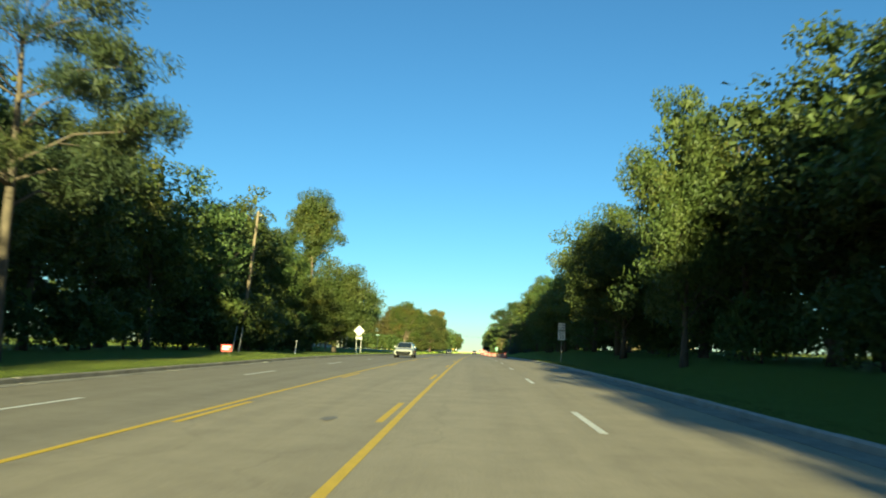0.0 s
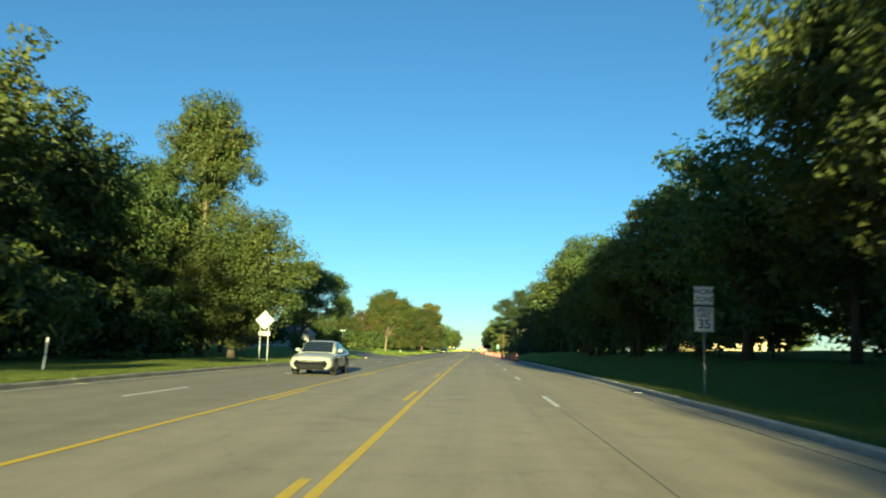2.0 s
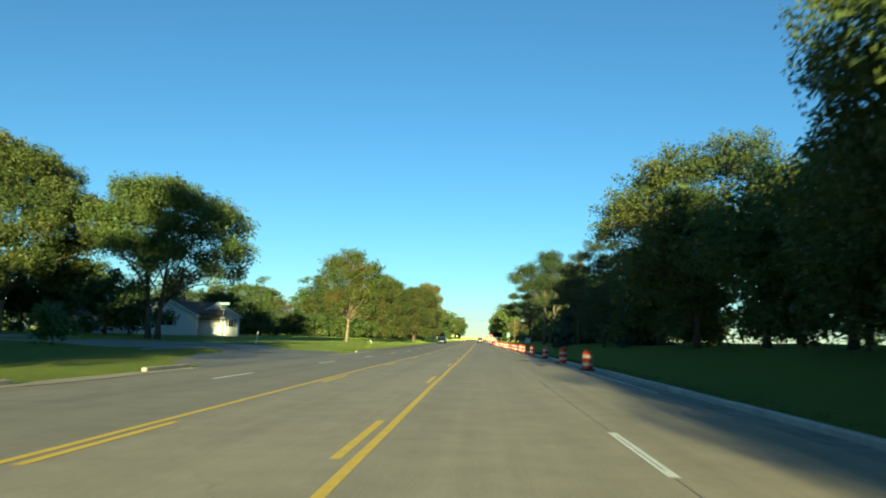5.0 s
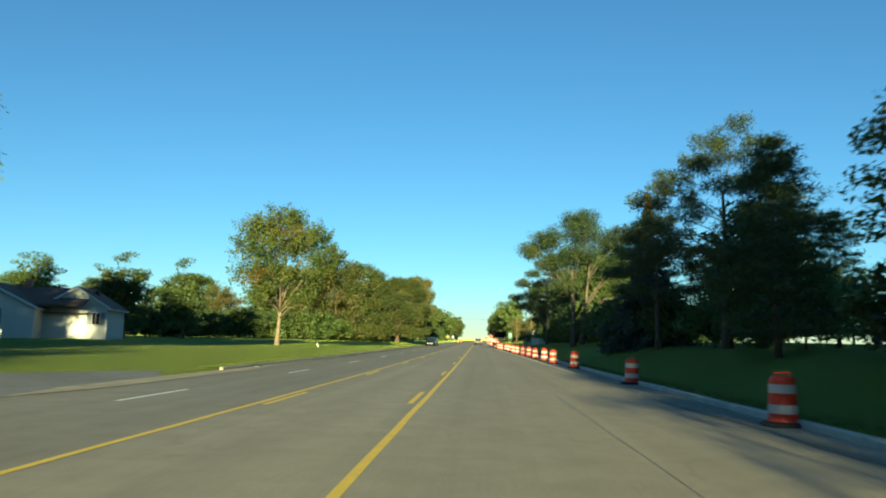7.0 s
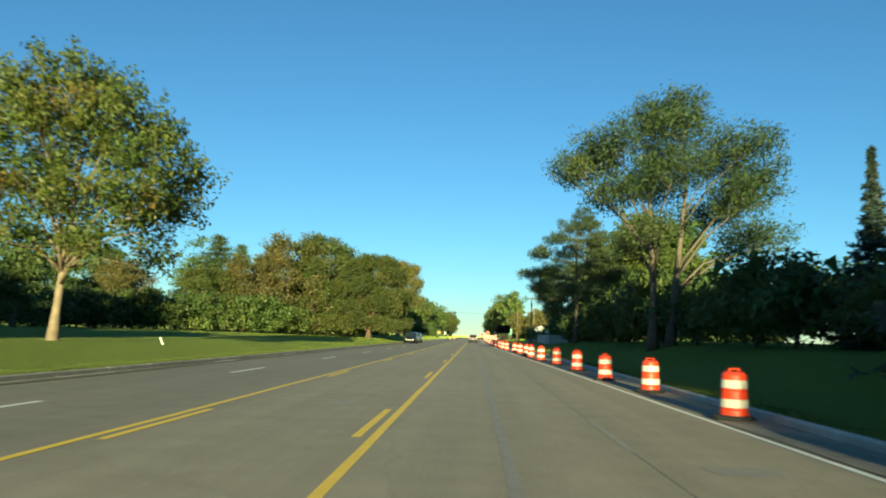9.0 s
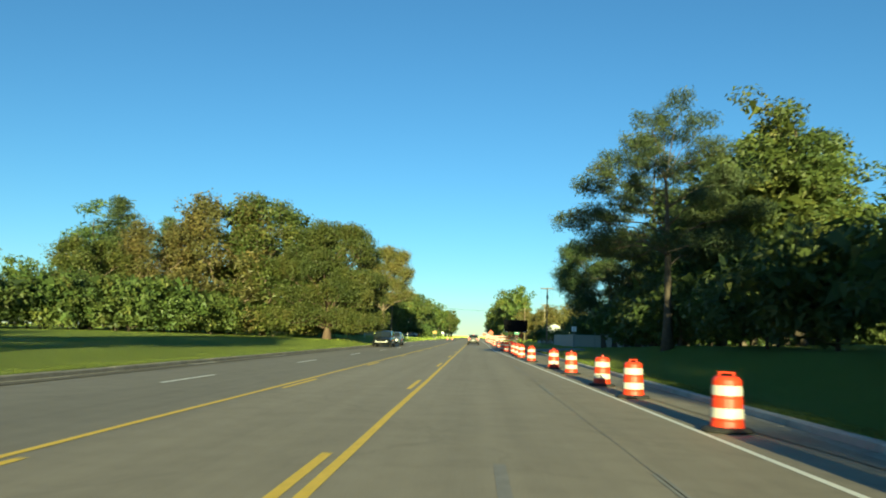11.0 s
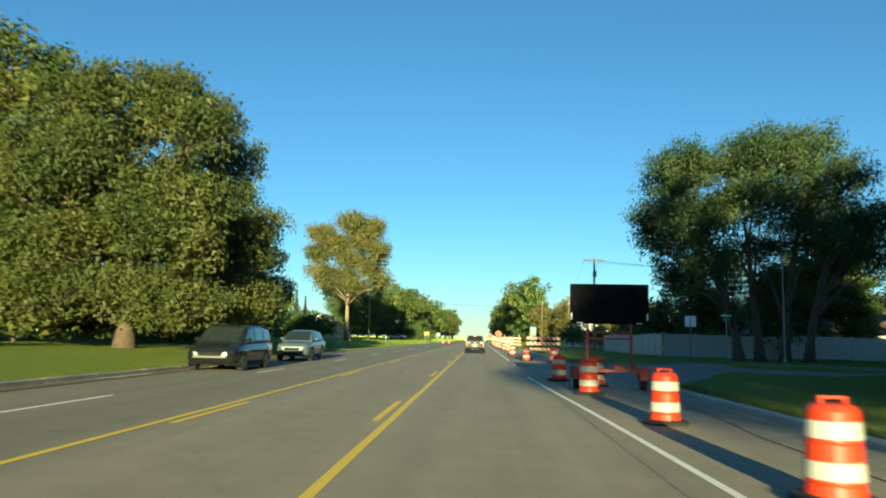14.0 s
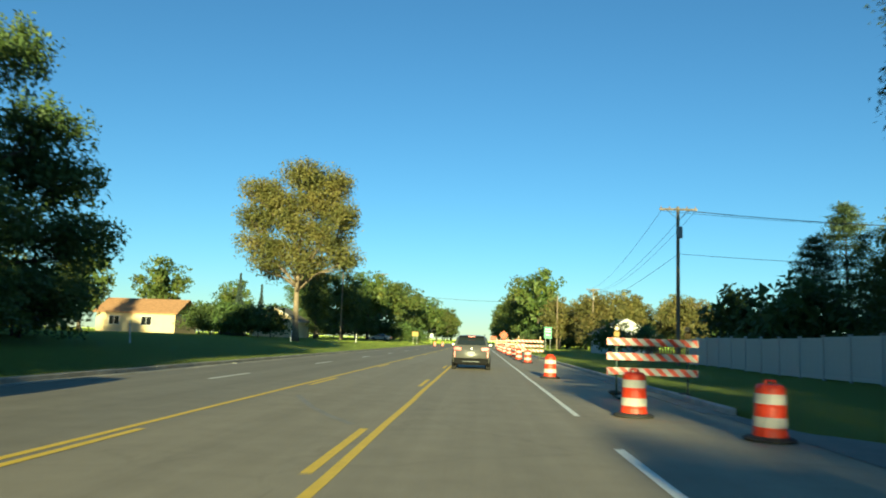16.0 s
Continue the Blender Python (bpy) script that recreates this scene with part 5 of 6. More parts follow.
    for side in (1, -1):
        part("tail_lamp", loft([[(side * wr * 0.60, yr - 0.03, zr1 - 0.19), (side * wr * 0.97, yr - 0.015, zr1 - 0.17), (side * wr * 0.97, yr - 0.015, zr1 - 0.045), (side * wr * 0.56, yr - 0.03, zr1 - 0.06)],
                                [(side * wr * 0.60, yr + 0.1, zr1 - 0.19), (side * wr * 1.04, yr + 0.28, zr1 - 0.15), (side * wr * 1.03, yr + 0.28, zr1 - 0.03), (side * wr * 0.56, yr + 0.1, zr1 - 0.05)]]), BRAKE if not front else LAMP_RED, top, "red tail lamp")
        part("reflector", boxes((side * wr * 0.93 - 0.035, side * wr * 0.93 + 0.035, yr - 0.03, yr + 0.05, zr0 + 0.30, zr0 + 0.62), bevel=0.012), LAMP_RED, top, "upright red reflector")
    part("rear_bumper", boxes((-wr * 0.96, wr * 0.96, yr - 0.045, yr + 0.12, zr0 - 0.02, zr0 + 0.27), bevel=0.03), PLASTIC, top, "black plastic rear bumper")
    part("bumper_trim", boxes((-wr * 0.5, wr * 0.5, yr - 0.055, yr, zr0 + 0.10, zr0 + 0.125), bevel=0.006), GREY_TRIM, top)
    pl = part("number_plate", boxes((-0.16, 0.16, yr - 0.035, yr - 0.015, zr0 + 0.42, zr0 + 0.58), bevel=0.006), PLATE, top, "pale plate without readable signs")
    part("plate_bar", boxes((-0.12, 0.12, yr - 0.040, yr - 0.034, zr0 + 0.47, zr0 + 0.53)), GREY_TRIM, pl)
    part("tailgate_trim", boxes((-wr * 0.42, wr * 0.42, yr - 0.035, yr - 0.01, zr1 - 0.215, zr1 - 0.20), bevel=0.005), GREY_TRIM, top)
    part("badge", boxes((-0.045, 0.045, yr - 0.035, yr - 0.02, zr1 - 0.13, zr1 - 0.095), bevel=0.008), CHROME, top)
    c1 = cabin[1]
    part("spoiler", boxes((-c1[3] * 0.9, c1[3] * 0.9, c1[0] - 0.22, c1[0] + 0.05, c1[4] - 0.03, c1[4] + 0.03), bevel=0.012), PLASTIC, top)
    part("brake_light", boxes((-0.17, 0.17, c1[0] - 0.232, c1[0] - 0.2, c1[4] - 0.028, c1[4] + 0.012)), BRAKE if not front else LAMP_RED, top, "lit high brake light")
    return top


SUV_BODY = [(-2.28, 0.86, 0.30, 1.13), (-2.12, 0.925, 0.26, 1.16), (-1.4, 0.93, 0.22, 1.14), (0.3, 0.93, 0.21, 1.10), (1.1, 0.93, 0.22, 1.06), (1.75, 0.91, 0.24, 1.0), (2.12, 0.86, 0.27, 0.92), (2.28, 0.76, 0.31, 0.84)]
SUV_CABIN = [(-2.20, 0.84, 1.12, 0.80, 1.14), (-1.75, 0.87, 1.13, 0.66, 1.62), (-1.0, 0.885, 1.12, 0.69, 1.68), (0.0, 0.89, 1.09, 0.70, 1.68), (0.45, 0.885, 1.08, 0.68, 1.63), (1.25, 0.84, 1.04, 0.80, 1.06)]
SUV_WIN = [(-1.75, -1.15, -1.55, -1.1), (-1.05, -0.12, -1.02, -0.12), (-0.02, 1.0, -0.02, 0.42)]
VAN_BODY = [(-2.56, 0.92, 0.30, 1.12), (-2.45, 0.98, 0.26, 1.14), (-1.5, 0.995, 0.22, 1.12), (0.6, 0.995, 0.21, 1.09), (1.5, 0.99, 0.22, 1.06), (2.1, 0.95, 0.25, 0.98), (2.45, 0.88, 0.27, 0.86), (2.57, 0.8, 0.3, 0.80)]
VAN_CABIN = [(-2.5, 0.93, 1.12, 0.86, 1.16), (-2.25, 0.95, 1.12, 0.80, 1.70), (-1.2, 0.96, 1.11, 0.82, 1.76), (0.1, 0.96, 1.09, 0.82, 1.76), (0.75, 0.95, 1.08, 0.80, 1.69), (1.75, 0.9, 1.02, 0.86, 1.05)]
VAN_WIN = [(-2.15, -1.2, -2.0, -1.2), (-1.1, 0.0, -1.1, 0.0), (0.1, 1.4, 0.1, 0.72)]
SEDAN_BODY = [(-2.32, 0.80, 0.32, 0.98), (-2.2, 0.88, 0.26, 1.02), (-1.4, 0.90, 0.2, 1.0), (0.2, 0.90, 0.2, 0.95), (1.15, 0.90, 0.21, 0.93), (1.7, 0.89, 0.22, 0.87), (2.05, 0.885, 0.23, 0.80), (2.24, 0.865, 0.25, 0.75), (2.33, 0.83, 0.28, 0.70)]
SEDAN_CABIN = [(-1.95, 0.80, 1.0, 0.76, 1.02), (-1.0, 0.84, 0.98, 0.60, 1.40), (-0.6, 0.85, 0.97, 0.62, 1.45), (0.0, 0.86, 0.95, 0.63, 1.45), (0.3, 0.855, 0.94, 0.62, 1.42), (1.25, 0.80, 0.89, 0.76, 0.91)]
SEDAN_WIN = [(-1.35, -0.45, -0.95, -0.42), (-0.36, 0.95, -0.36, 0.3)]
AHEAD = Matrix.Translation((-0.31, 334.5, 0.0))
vehicle("suv", "silver-beige SUV with its rear lamps lit, driving ahead", AHEAD, SUV_BODY, SUV_CABIN, SILVER, (-1.36, 1.38), 0.35, SUV_WIN, front=False, rails=True)
BACK = Matrix.Rotation(math.pi, 4, 'Z')
vehicle("minivan", "black minivan on the far lane of the road", Matrix.Translation((-9.9, 289.9, 0)) @ BACK, VAN_BODY, VAN_CABIN, BLACK_CAR, (-1.5, 1.58), 0.34, VAN_WIN, rails=True, strip=SILVER, nose=(0.52, 0.22, 0.06))
vehicle("suv", "blue-grey SUV with a dark grille on the far lane", Matrix.Translation((-10.1, 303.0, 0)) @ BACK, SUV_BODY, SUV_CABIN, SLATE, (-1.36, 1.38), 0.36, SUV_WIN, nose=(0.56, 0.34, 0.10), frame_bright=True)
vehicle("sedan", "white sedan on the near oncoming lane", Matrix.Translation((-6.75, 73.9, grade(73.9))) @ BACK, SEDAN_BODY, SEDAN_CABIN, WHITE_CAR, (-1.36, 1.36), 0.33, SEDAN_WIN, nose=(0.70, 0.44, 0.235), strip=PLASTIC, lamps=CAR_GLASS, mouth=True)
vehicle("sedan", "white sedan parked across a drive", Matrix.Translation((-21.5, 462, ground_z(-21.5, 462) + 0.02)) @ Matrix.Rotation(radians(82), 4, 'Z'), SEDAN_BODY, SEDAN_CABIN, WHITE_CAR, (-1.36, 1.36), 0.33, SEDAN_WIN)

# ---- work zone ----


def drum_proto():
    top = thing("traffic_drum", "orange traffic drum with two white reflective bands", "traffic drum", group="traffic drums along the work zone")
    R0, R1 = 0.265, 0.225

    def r(z):
        return R0 + (R1 - R0) * z / 0.88
    prof = [(R0 - 0.01, 0.05), (R0 + 0.005, 0.06)]
    for z in (0.18, 0.36, 0.54, 0.72):
        prof += [(r(z), z - 0.012), (r(z) - 0.012, z), (r(z) - 0.004, z + 0.012)]
    prof += [(r(0.82), 0.82), (r(0.87) - 0.03, 0.87), (0.16, 0.885), (0.10, 0.885)]
    part("body", lathe(prof, 22), ORANGE, top, smooth=False)
    for z in (0.38, 0.74):
        part("white_band", lathe([(r(z - 0.165) - 0.01, z - 0.165), (r(z - 0.165) + 0.005, z - 0.16), (r(z) + 0.005, z - 0.01), (r(z) - 0.01, z)], 22), REFLECT, top, "white reflective band")
    part("handle", boxes((-0.13, 0.13, -0.025, 0.025, 0.925, 0.955), (-0.13, -0.10, -0.025, 0.025, 0.87, 0.935), (0.10, 0.13, -0.025, 0.025, 0.87, 0.935), bevel=0.006), ORANGE, top)
    part("rubber_base", lathe([(0.40, 0.0), (0.41, 0.03), (0.36, 0.062), (0.27, 0.075), (0.2, 0.075)], 18), RUBBER, top, "flat black rubber base ring")
    return top


drum = drum_proto()
DRUM_AT = [(134.1, 5.2), (146.9, 5.38), (160.8, 5.4), (176.7, 5.3), (185.1, 4.9), (192.1, 4.9), (198.1, 4.65), (205.2, 4.58), (212.5, 4.45), (219.0, 4.15), (225.8, 4.02), (230.5, 4.0), (237.8, 3.94), (242.9, 3.74), (252.5, 3.4), (260.0, 3.24), (266.4, 3.32), (272.9, 3.34), (279.9, 3.0), (286.4, 2.88), (310.6, 3.22), (307.3, 4.7), (326.3, 2.96), (347.9, 3.4), (356, 3.2), (366, 3.3), (376, 3.2), (388, 3.1), (400, 3.1), (414, 3.1), (428, 3.1), (445, -8.6), (452, -7.4), (283.6, 3.75)]
first = True
for y, x in DRUM_AT:
    m = Matrix.Translation((x, y, grade(y) + (0.012 if x < 4.9 else 0.03))) @ Matrix.Rotation(rt.uniform(0, 6.28), 4, 'Z') @ Matrix.Rotation(rt.uniform(-0.02, 0.02), 4, 'X')
    if first:
        drum.matrix_world, first = m, False
    else:
        keep = drum.matrix_basis.copy()
        drum.scale = (1, 1, 1)
        copy_thing(drum, m)
        drum.matrix_basis = keep


def barricade(m, light=True):
    top = thing("barricade", "three-rail barricade with slanting orange and white stripes", "barricade", m, group="work zone barricades")
    for i, z in enumerate((0.62, 1.02, 1.42)):
        rail = part("rail", boxes((-1.22, 1.22, -0.018, 0.018, z, z + 0.2), bevel=0.004), REFLECT, top, "white rail with orange stripes")
        for k in range(-1, 8):
            x0 = -1.22 + k * 0.32
            pts = [(x0 + 0.2, z + 0.002), (x0 + 0.36, z + 0.002), (x0 + 0.16, z + 0.198), (x0, z + 0.198)]
            q = [(min(1.219, max(-1.219, a)), b) for a, b in pts]
            if q[1][0] - q[3][0] < 0.03:
                continue
            part("stripe", prism(q, -0.023, -0.0185), ORANGE, rail)
    for x in (-0.95, 0.95):
        part("post", boxes((x - 0.025, x + 0.025, 0.019, 0.07, 0.05, 1.75), bevel=0.004), GREEN_POST, top)
        part("foot", boxes((x - 0.03, x + 0.03, -0.7, 0.7, 0.0, 0.055), bevel=0.006), GREEN_POST, top)
        part("sandbag", boxes((x - 0.16, x + 0.16, 0.2, 0.62, 0.055, 0.17), bevel=0.05), DIRT, top)
        if light:
            lamp = part("warning_light", boxes((x - 0.08, x + 0.08, 0.01, 0.09, 1.64, 1.80), bevel=0.02), SIGN_YELLOW, top, "yellow battery warning light")
            part("lens", lathe([(0.085, -0.02), (0.085, 0.03), (0.05, 0.05)], 14, 'x'), AMBER_OFF, lamp).matrix_basis = pose(x, 0.0, 1.88, 0, 0, -90)
    return top


barricade(Matrix.Translation((4.78, 316.0, 0.012)) @ Matrix.Rotation(radians(-3), 4, 'Z'))
barricade(Matrix.Translation((4.4, 362, 0.012)))
barricade(Matrix.Translation((4.6, 392, 0.012)) @ Matrix.Rotation(radians(4), 4, 'Z'))
barricade(Matrix.Translation((4.0, 425, 0.012)))


def arrow_board(m):
    top = thing("arrow_board_trailer", "black arrow board on an orange-red road trailer", "arrow board", m)
    part("frame_beam", boxes((-0.95, 0.95, -0.05, 0.05, 0.50, 0.58), (-0.05, 0.05, 0.05, 1.75, 0.46, 0.56), bevel=0.008), RED_PAINT, top)
    part("crossbar", boxes((-0.60, 0.60, -0.03, 0.03, 1.46, 1.52), (-0.60, 0.60, -0.03, 0.03, 1.66, 1.71), bevel=0.005), RED_PAINT, top)
    for s in (-1, 1):
        part("mast", boxes((s * 0.64 - 0.036, s * 0.64 + 0.036, -0.036, 0.036, 0.56, 1.98), bevel=0.008), RED_PAINT, top)
        part("gusset", prism([(s * 0.64, 0.58), (s * 0.90, 0.58), (s * 0.64, 0.85)], -0.02, 0.02), RED_PAINT, top)
        wheel = part("wheel", lathe([(0.16, -0.09), (0.29, -0.09), (0.31, -0.06), (0.31, 0.06), (0.29, 0.09), (0.16, 0.09)], 22, 'x'), RUBBER, top)
        wheel.location = (s * 0.98, 0.0, 0.31)
        part("rim", lathe([(0.165, -0.08), (0.165, 0.092), (0.13, 0.07), (0.05, 0.09)], 16, 'x'), RIM, wheel)
        fen = [(0.40 * math.cos(a), 0.30 + 0.38 * math.sin(a)) for a in [k * math.pi / 10 for k in range(11)]]
        fen += [(0.385 * math.cos(a), 0.30 + 0.365 * math.sin(a)) for a in [k * math.pi / 10 for k in range(10, -1, -1)]]
        part("mudguard", prism(fen, s * 0.98 - 0.14, s * 0.98 + 0.14, 'x'), RED_PAINT, top)
        part("jack", tubes((((s * 1.18), -0.12, 0.03), (s * 1.18, -0.12, 0.66), 0.022), n=8), STEEL, top)
        part("jack_foot", lathe([(0.07, 0.0), (0.07, 0.02), (0.03, 0.04)], 12), STEEL, top).location = (s * 1.18, -0.12, 0)
        part("rear_lamp", boxes((s * 0.85 - 0.09, s * 0.85 + 0.09, -0.075, -0.05, 0.43, 0.52), bevel=0.008), LAMP_RED, top)
    part("battery_box", boxes((0.12, 0.52, 0.12, 0.52, 0.50, 0.72), bevel=0.03), RED_PAINT, top)
    part("tongue_jack", tubes(((0.0, 1.55, 0.02), (0.0, 1.55, 0.95), 0.03), n=8), STEEL, top)
    panel = part("panel", boxes((-1.16, 1.16, -0.04, 0.05, 1.93, 3.13), bevel=0.015), BLACK_PAINT, top, "matt black lamp panel")
    for s in (-1, 1):
        part("panel_tag", boxes((s * 1.12 - 0.02, s * 1.12 + 0.02, -0.047, -0.04, 2.05, 2.25)), SIGN_WHITE, panel)
        part("panel_tag", boxes((s * 0.88 - 0.09, s * 0.88 + 0.09, -0.047, -0.04, 1.945, 1.975)), SIGN_WHITE, panel)
    spots = [(-0.92, 2.53, 0), (-0.55, 2.53, 1), (-0.18, 2.53, 1), (0.18, 2.53, 1), (0.55, 2.53, 1), (0.92, 2.53, 1), (-0.62, 2.86, 0), (-0.62, 2.20, 0), (-0.77, 2.70, 0), (-0.77, 2.36, 0), (0.62, 2.86, 0), (0.62, 2.20, 0), (0.77, 2.70, 0), (0.77, 2.36, 0)]
    for x, z, on in spots:
        hood = part("lamp_hood", lathe([(0.062, 0.0), (0.066, 0.10), (0.058, 0.10), (0.055, 0.03)], 14), BLACK_PAINT, panel)
        hood.matrix_basis = pose(x, -0.04, z, 90, 0, 0)
        lens = part("lamp_lens", lathe([(0.05, 0.0), (0.05, 0.012), (0.02, 0.02)], 14), AMBER if on else AMBER_OFF, panel)
        lens.matrix_basis = pose(x, -0.045, z, 90, 0, 0)
    return top


arrow_board(Matrix.Translation((3.96, 282.4, 0.0)) @ Matrix.Rotation(radians(-4), 4, 'Z'))

# ---- signs and posts ----


def diamond(bm_half, z, y0, y1):
    return prism([(0, z - bm_half), (bm_half, z), (0, z + bm_half), (-bm_half, z)], y0, y1)


def warning_back(m):
    top = thing("road_sign", "bare aluminium back of a diamond road sign on two posts", "road sign", m)
    part("plate", diamond(0.62, 2.62, 0.0, 0.006), ALU, top)
    part("plaque", boxes((-0.38, 0.38, -0.004, 0.004, 1.62, 1.92), bevel=0.002), ALU, top)
    for s in (-1, 1):
        part("post", boxes((s * 0.26 - 0.035, s * 0.26 + 0.035, 0.008, 0.05, -0.2, 2.55), bevel=0.005), STEEL, top)
        for z in (1.7, 1.85, 2.3):
            part("bolt", lathe([(0.014, 0), (0.014, 0.012), (0.006, 0.016)], 8), STEEL, top).matrix_basis = pose(s * 0.26, -0.005, z, 90, 0, 0)
    return top


warning_back(Matrix.Translation((-13.6, 89.2, ground_z(-13.6, 89.2))))


def speed_sign(m):
    top = thing("speed_limit_sign", "white speed limit sign with a work zone plate above", "road sign", m)
    part("post", boxes((-0.03, 0.03, 0.006, 0.05, -0.2, 3.5), bevel=0.005), STEEL, top)
    low_ = part("speed_plate", boxes((-0.305, 0.305, -0.004, 0.004, 2.10, 2.86), bevel=0.002), SIGN_WHITE, top, "white plate with black figures")
    up = part("zone_plate", boxes((-0.305, 0.305, -0.004, 0.004, 2.92, 3.48), bevel=0.002), SIGN_WHITE, top, "white plate with black words")
    for pl, z0, z1 in ((low_, 2.10, 2.86), (up, 2.92, 3.48)):
        part("border", boxes((-0.285, 0.285, -0.008, -0.005, z1 - 0.03, z1 - 0.018), (-0.285, 0.285, -0.008, -0.005, z0 + 0.018, z0 + 0.03), (-0.285, -0.273, -0.008, -0.005, z0 + 0.03, z1 - 0.03), (0.273, 0.285, -0.008, -0.005, z0 + 0.03, z1 - 0.03)), SIGN_BLACK, pl)
    for text, size, z, pl in (("WORK", 0.22, 3.31, up), ("ZONE", 0.22, 3.08, up), ("SPEED", 0.17, 2.74, low_), ("LIMIT", 0.17, 2.59, low_), ("35", 0.40, 2.33, low_)):
        words("lettering", text, size, SIGN_BLACK, pl, pose(0, -0.008, z, 90, 0, 0))
    return top


speed_sign(Matrix.Translation((6.92, 63.3, ground_z(6.92, 63.3) - 0.28)) @ Matrix.Rotation(radians(4), 4, 'Z'))


def delineator(x, y, lean=4, h=1.15):
    top = thing("marker_post", "slim white roadside marker post", "marker post", Matrix.Translation((x, y, ground_z(x, y))) @ Matrix.Rotation(radians(lean), 4, 'Y'), group="roadside marker posts")
    part("post", boxes((-0.035, 0.035, -0.012, 0.012, -0.2, h), bevel=0.004), SIGN_WHITE, top)
    part("cap", boxes((-0.04, 0.04, -0.02, 0.02, h - 0.02, h + 0.02), bevel=0.006), SIGN_WHITE, top)
    part("band", boxes((-0.037, 0.037, -0.016, -0.012, h - 0.25, h - 0.12)), REFLECT, top)


for x, y, a, h in ((-16.0, 68, 4, 1.15), (-20, 163.5, 9, 1.0), (-16.2, 209.5, -24, 0.38), (-18.5, 335, -5, 1.15), (-19, 372, 3, 1.15), (-17.5, 404, 2, 1.15)):
    delineator(x, y, a, h)


def street_sign(x, y):
    top = thing("street_name_sign", "green street name sign on a steel post", "street sign", Matrix.Translation((x, y, ground_z(x, y))))
    part("post", tubes(((0, 0, -0.2), (0, 0, 2.6), 0.04)), ALU, top)
    for z, a in ((2.62, 90), (2.86, 0)):
        bl = part("blade", boxes((-0.42, 0.42, -0.006, 0.006, z, z + 0.2), bevel=0.003), SIGN_GREEN, top)
        part("writing", boxes((-0.32, 0.1, -0.010, -0.007, z + 0.06, z + 0.14), (0.16, 0.32, -0.010, -0.007, z + 0.08, z + 0.14)), SIGN_WHITE, bl)
        bl.rotation_euler = (0, 0, radians(a + 8))


street_sign(-19.5, 153.0)
street_sign(15.8, 309)


def panel_sign(name, label, x, y, w, h, z, mat, posts=2, rot=0, bars=(), mark_mat=None, diamond_=False):
    top = thing(name, label, "road sign", Matrix.Translation((x, y, ground_z(x, y) if abs(x + 3) > 8.5 else 0.0)) @ Matrix.Rotation(radians(rot), 4, 'Z'))
    pl = part("plate", diamond(w / 2, z, -0.004, 0.004) if diamond_ else boxes((-w / 2, w / 2, -0.004, 0.004, z - h / 2, z + h / 2), bevel=0.002), mat, top)
    for k in range(posts):
        px = 0 if posts == 1 else (-w * 0.3, w * 0.3)[k]
        part("post", boxes((px - 0.03, px + 0.03, 0.006, 0.05, -0.1, z + h * 0.3), bevel=0.004), STEEL, top)
    for x0, x1, z0, z1 in bars:
        part("writing", boxes((x0, x1, -0.009, -0.005, z + z0, z + z1)), mark_mat, pl)
    return top


panel_sign("guide_sign", "green guide sign beyond the work zone", 11.8, 428, 1.3, 2.0, 2.9, SIGN_GREEN, 2, bars=((-0.45, 0.45, 0.55, 0.63), (-0.45, 0.45, 0.15, 0.23), (-0.35, 0.35, -0.4, -0.32)), mark_mat=SIGN_WHITE)
panel_sign("work_sign", "orange diamond work sign with a black symbol", 4.6, 440, 1.75, 1.75, 2.6, SIGN_ORANGE, 2, bars=((-0.12, 0.12, -0.3, 0.3), (-0.3, -0.2, -0.25, 0.1)), mark_mat=SIGN_BLACK, diamond_=True)
panel_sign("work_sign", "small orange work sign plate", 2.9, 455, 1.2, 0.9, 2.0, SIGN_ORANGE, 2, bars=((-0.4, 0.4, 0.05, 0.2), (-0.4, 0.4, -0.2, -0.05)), mark_mat=SIGN_BLACK)
panel_sign("warning_sign", "yellow rectangular sign on two posts", -12.9, 450, 1.25, 0.9, 2.2, SIGN_YELLOW, 2)
panel_sign("small_sign", "small white roadside sign", -9.9 - 2.2, 490, 0.7, 0.8, 2.2, SIGN_WHITE, 1)
panel_sign("small_sign", "white street-corner sign in the shade", 12.6, 305.5, 0.62, 0.62, 2.4, SIGN_WHITE, 1, rot=160)


def lawn_sign(x, y):
    top = thing("lawn_sign", "red lawn sign on wire legs at the wood's edge", "lawn sign", Matrix.Translation((x, y, ground_z(x, y))))
    pl = part("panel", boxes((-0.32, 0.32, -0.01, 0.01, 0.25, 0.68), bevel=0.004), SIGN_RED, top)
    part("writing", boxes((-0.24, 0.24, -0.015, -0.011, 0.52, 0.59), (-0.24, 0.14, -0.015, -0.011, 0.38, 0.44)), SIGN_WHITE, pl)
    for s in (-0.22, 0.22):
        part("leg", tubes(((s, 0, -0.1), (s, 0, 0.68), 0.012), n=6), STEEL, top)


lawn_sign(-15.2, 46.5)


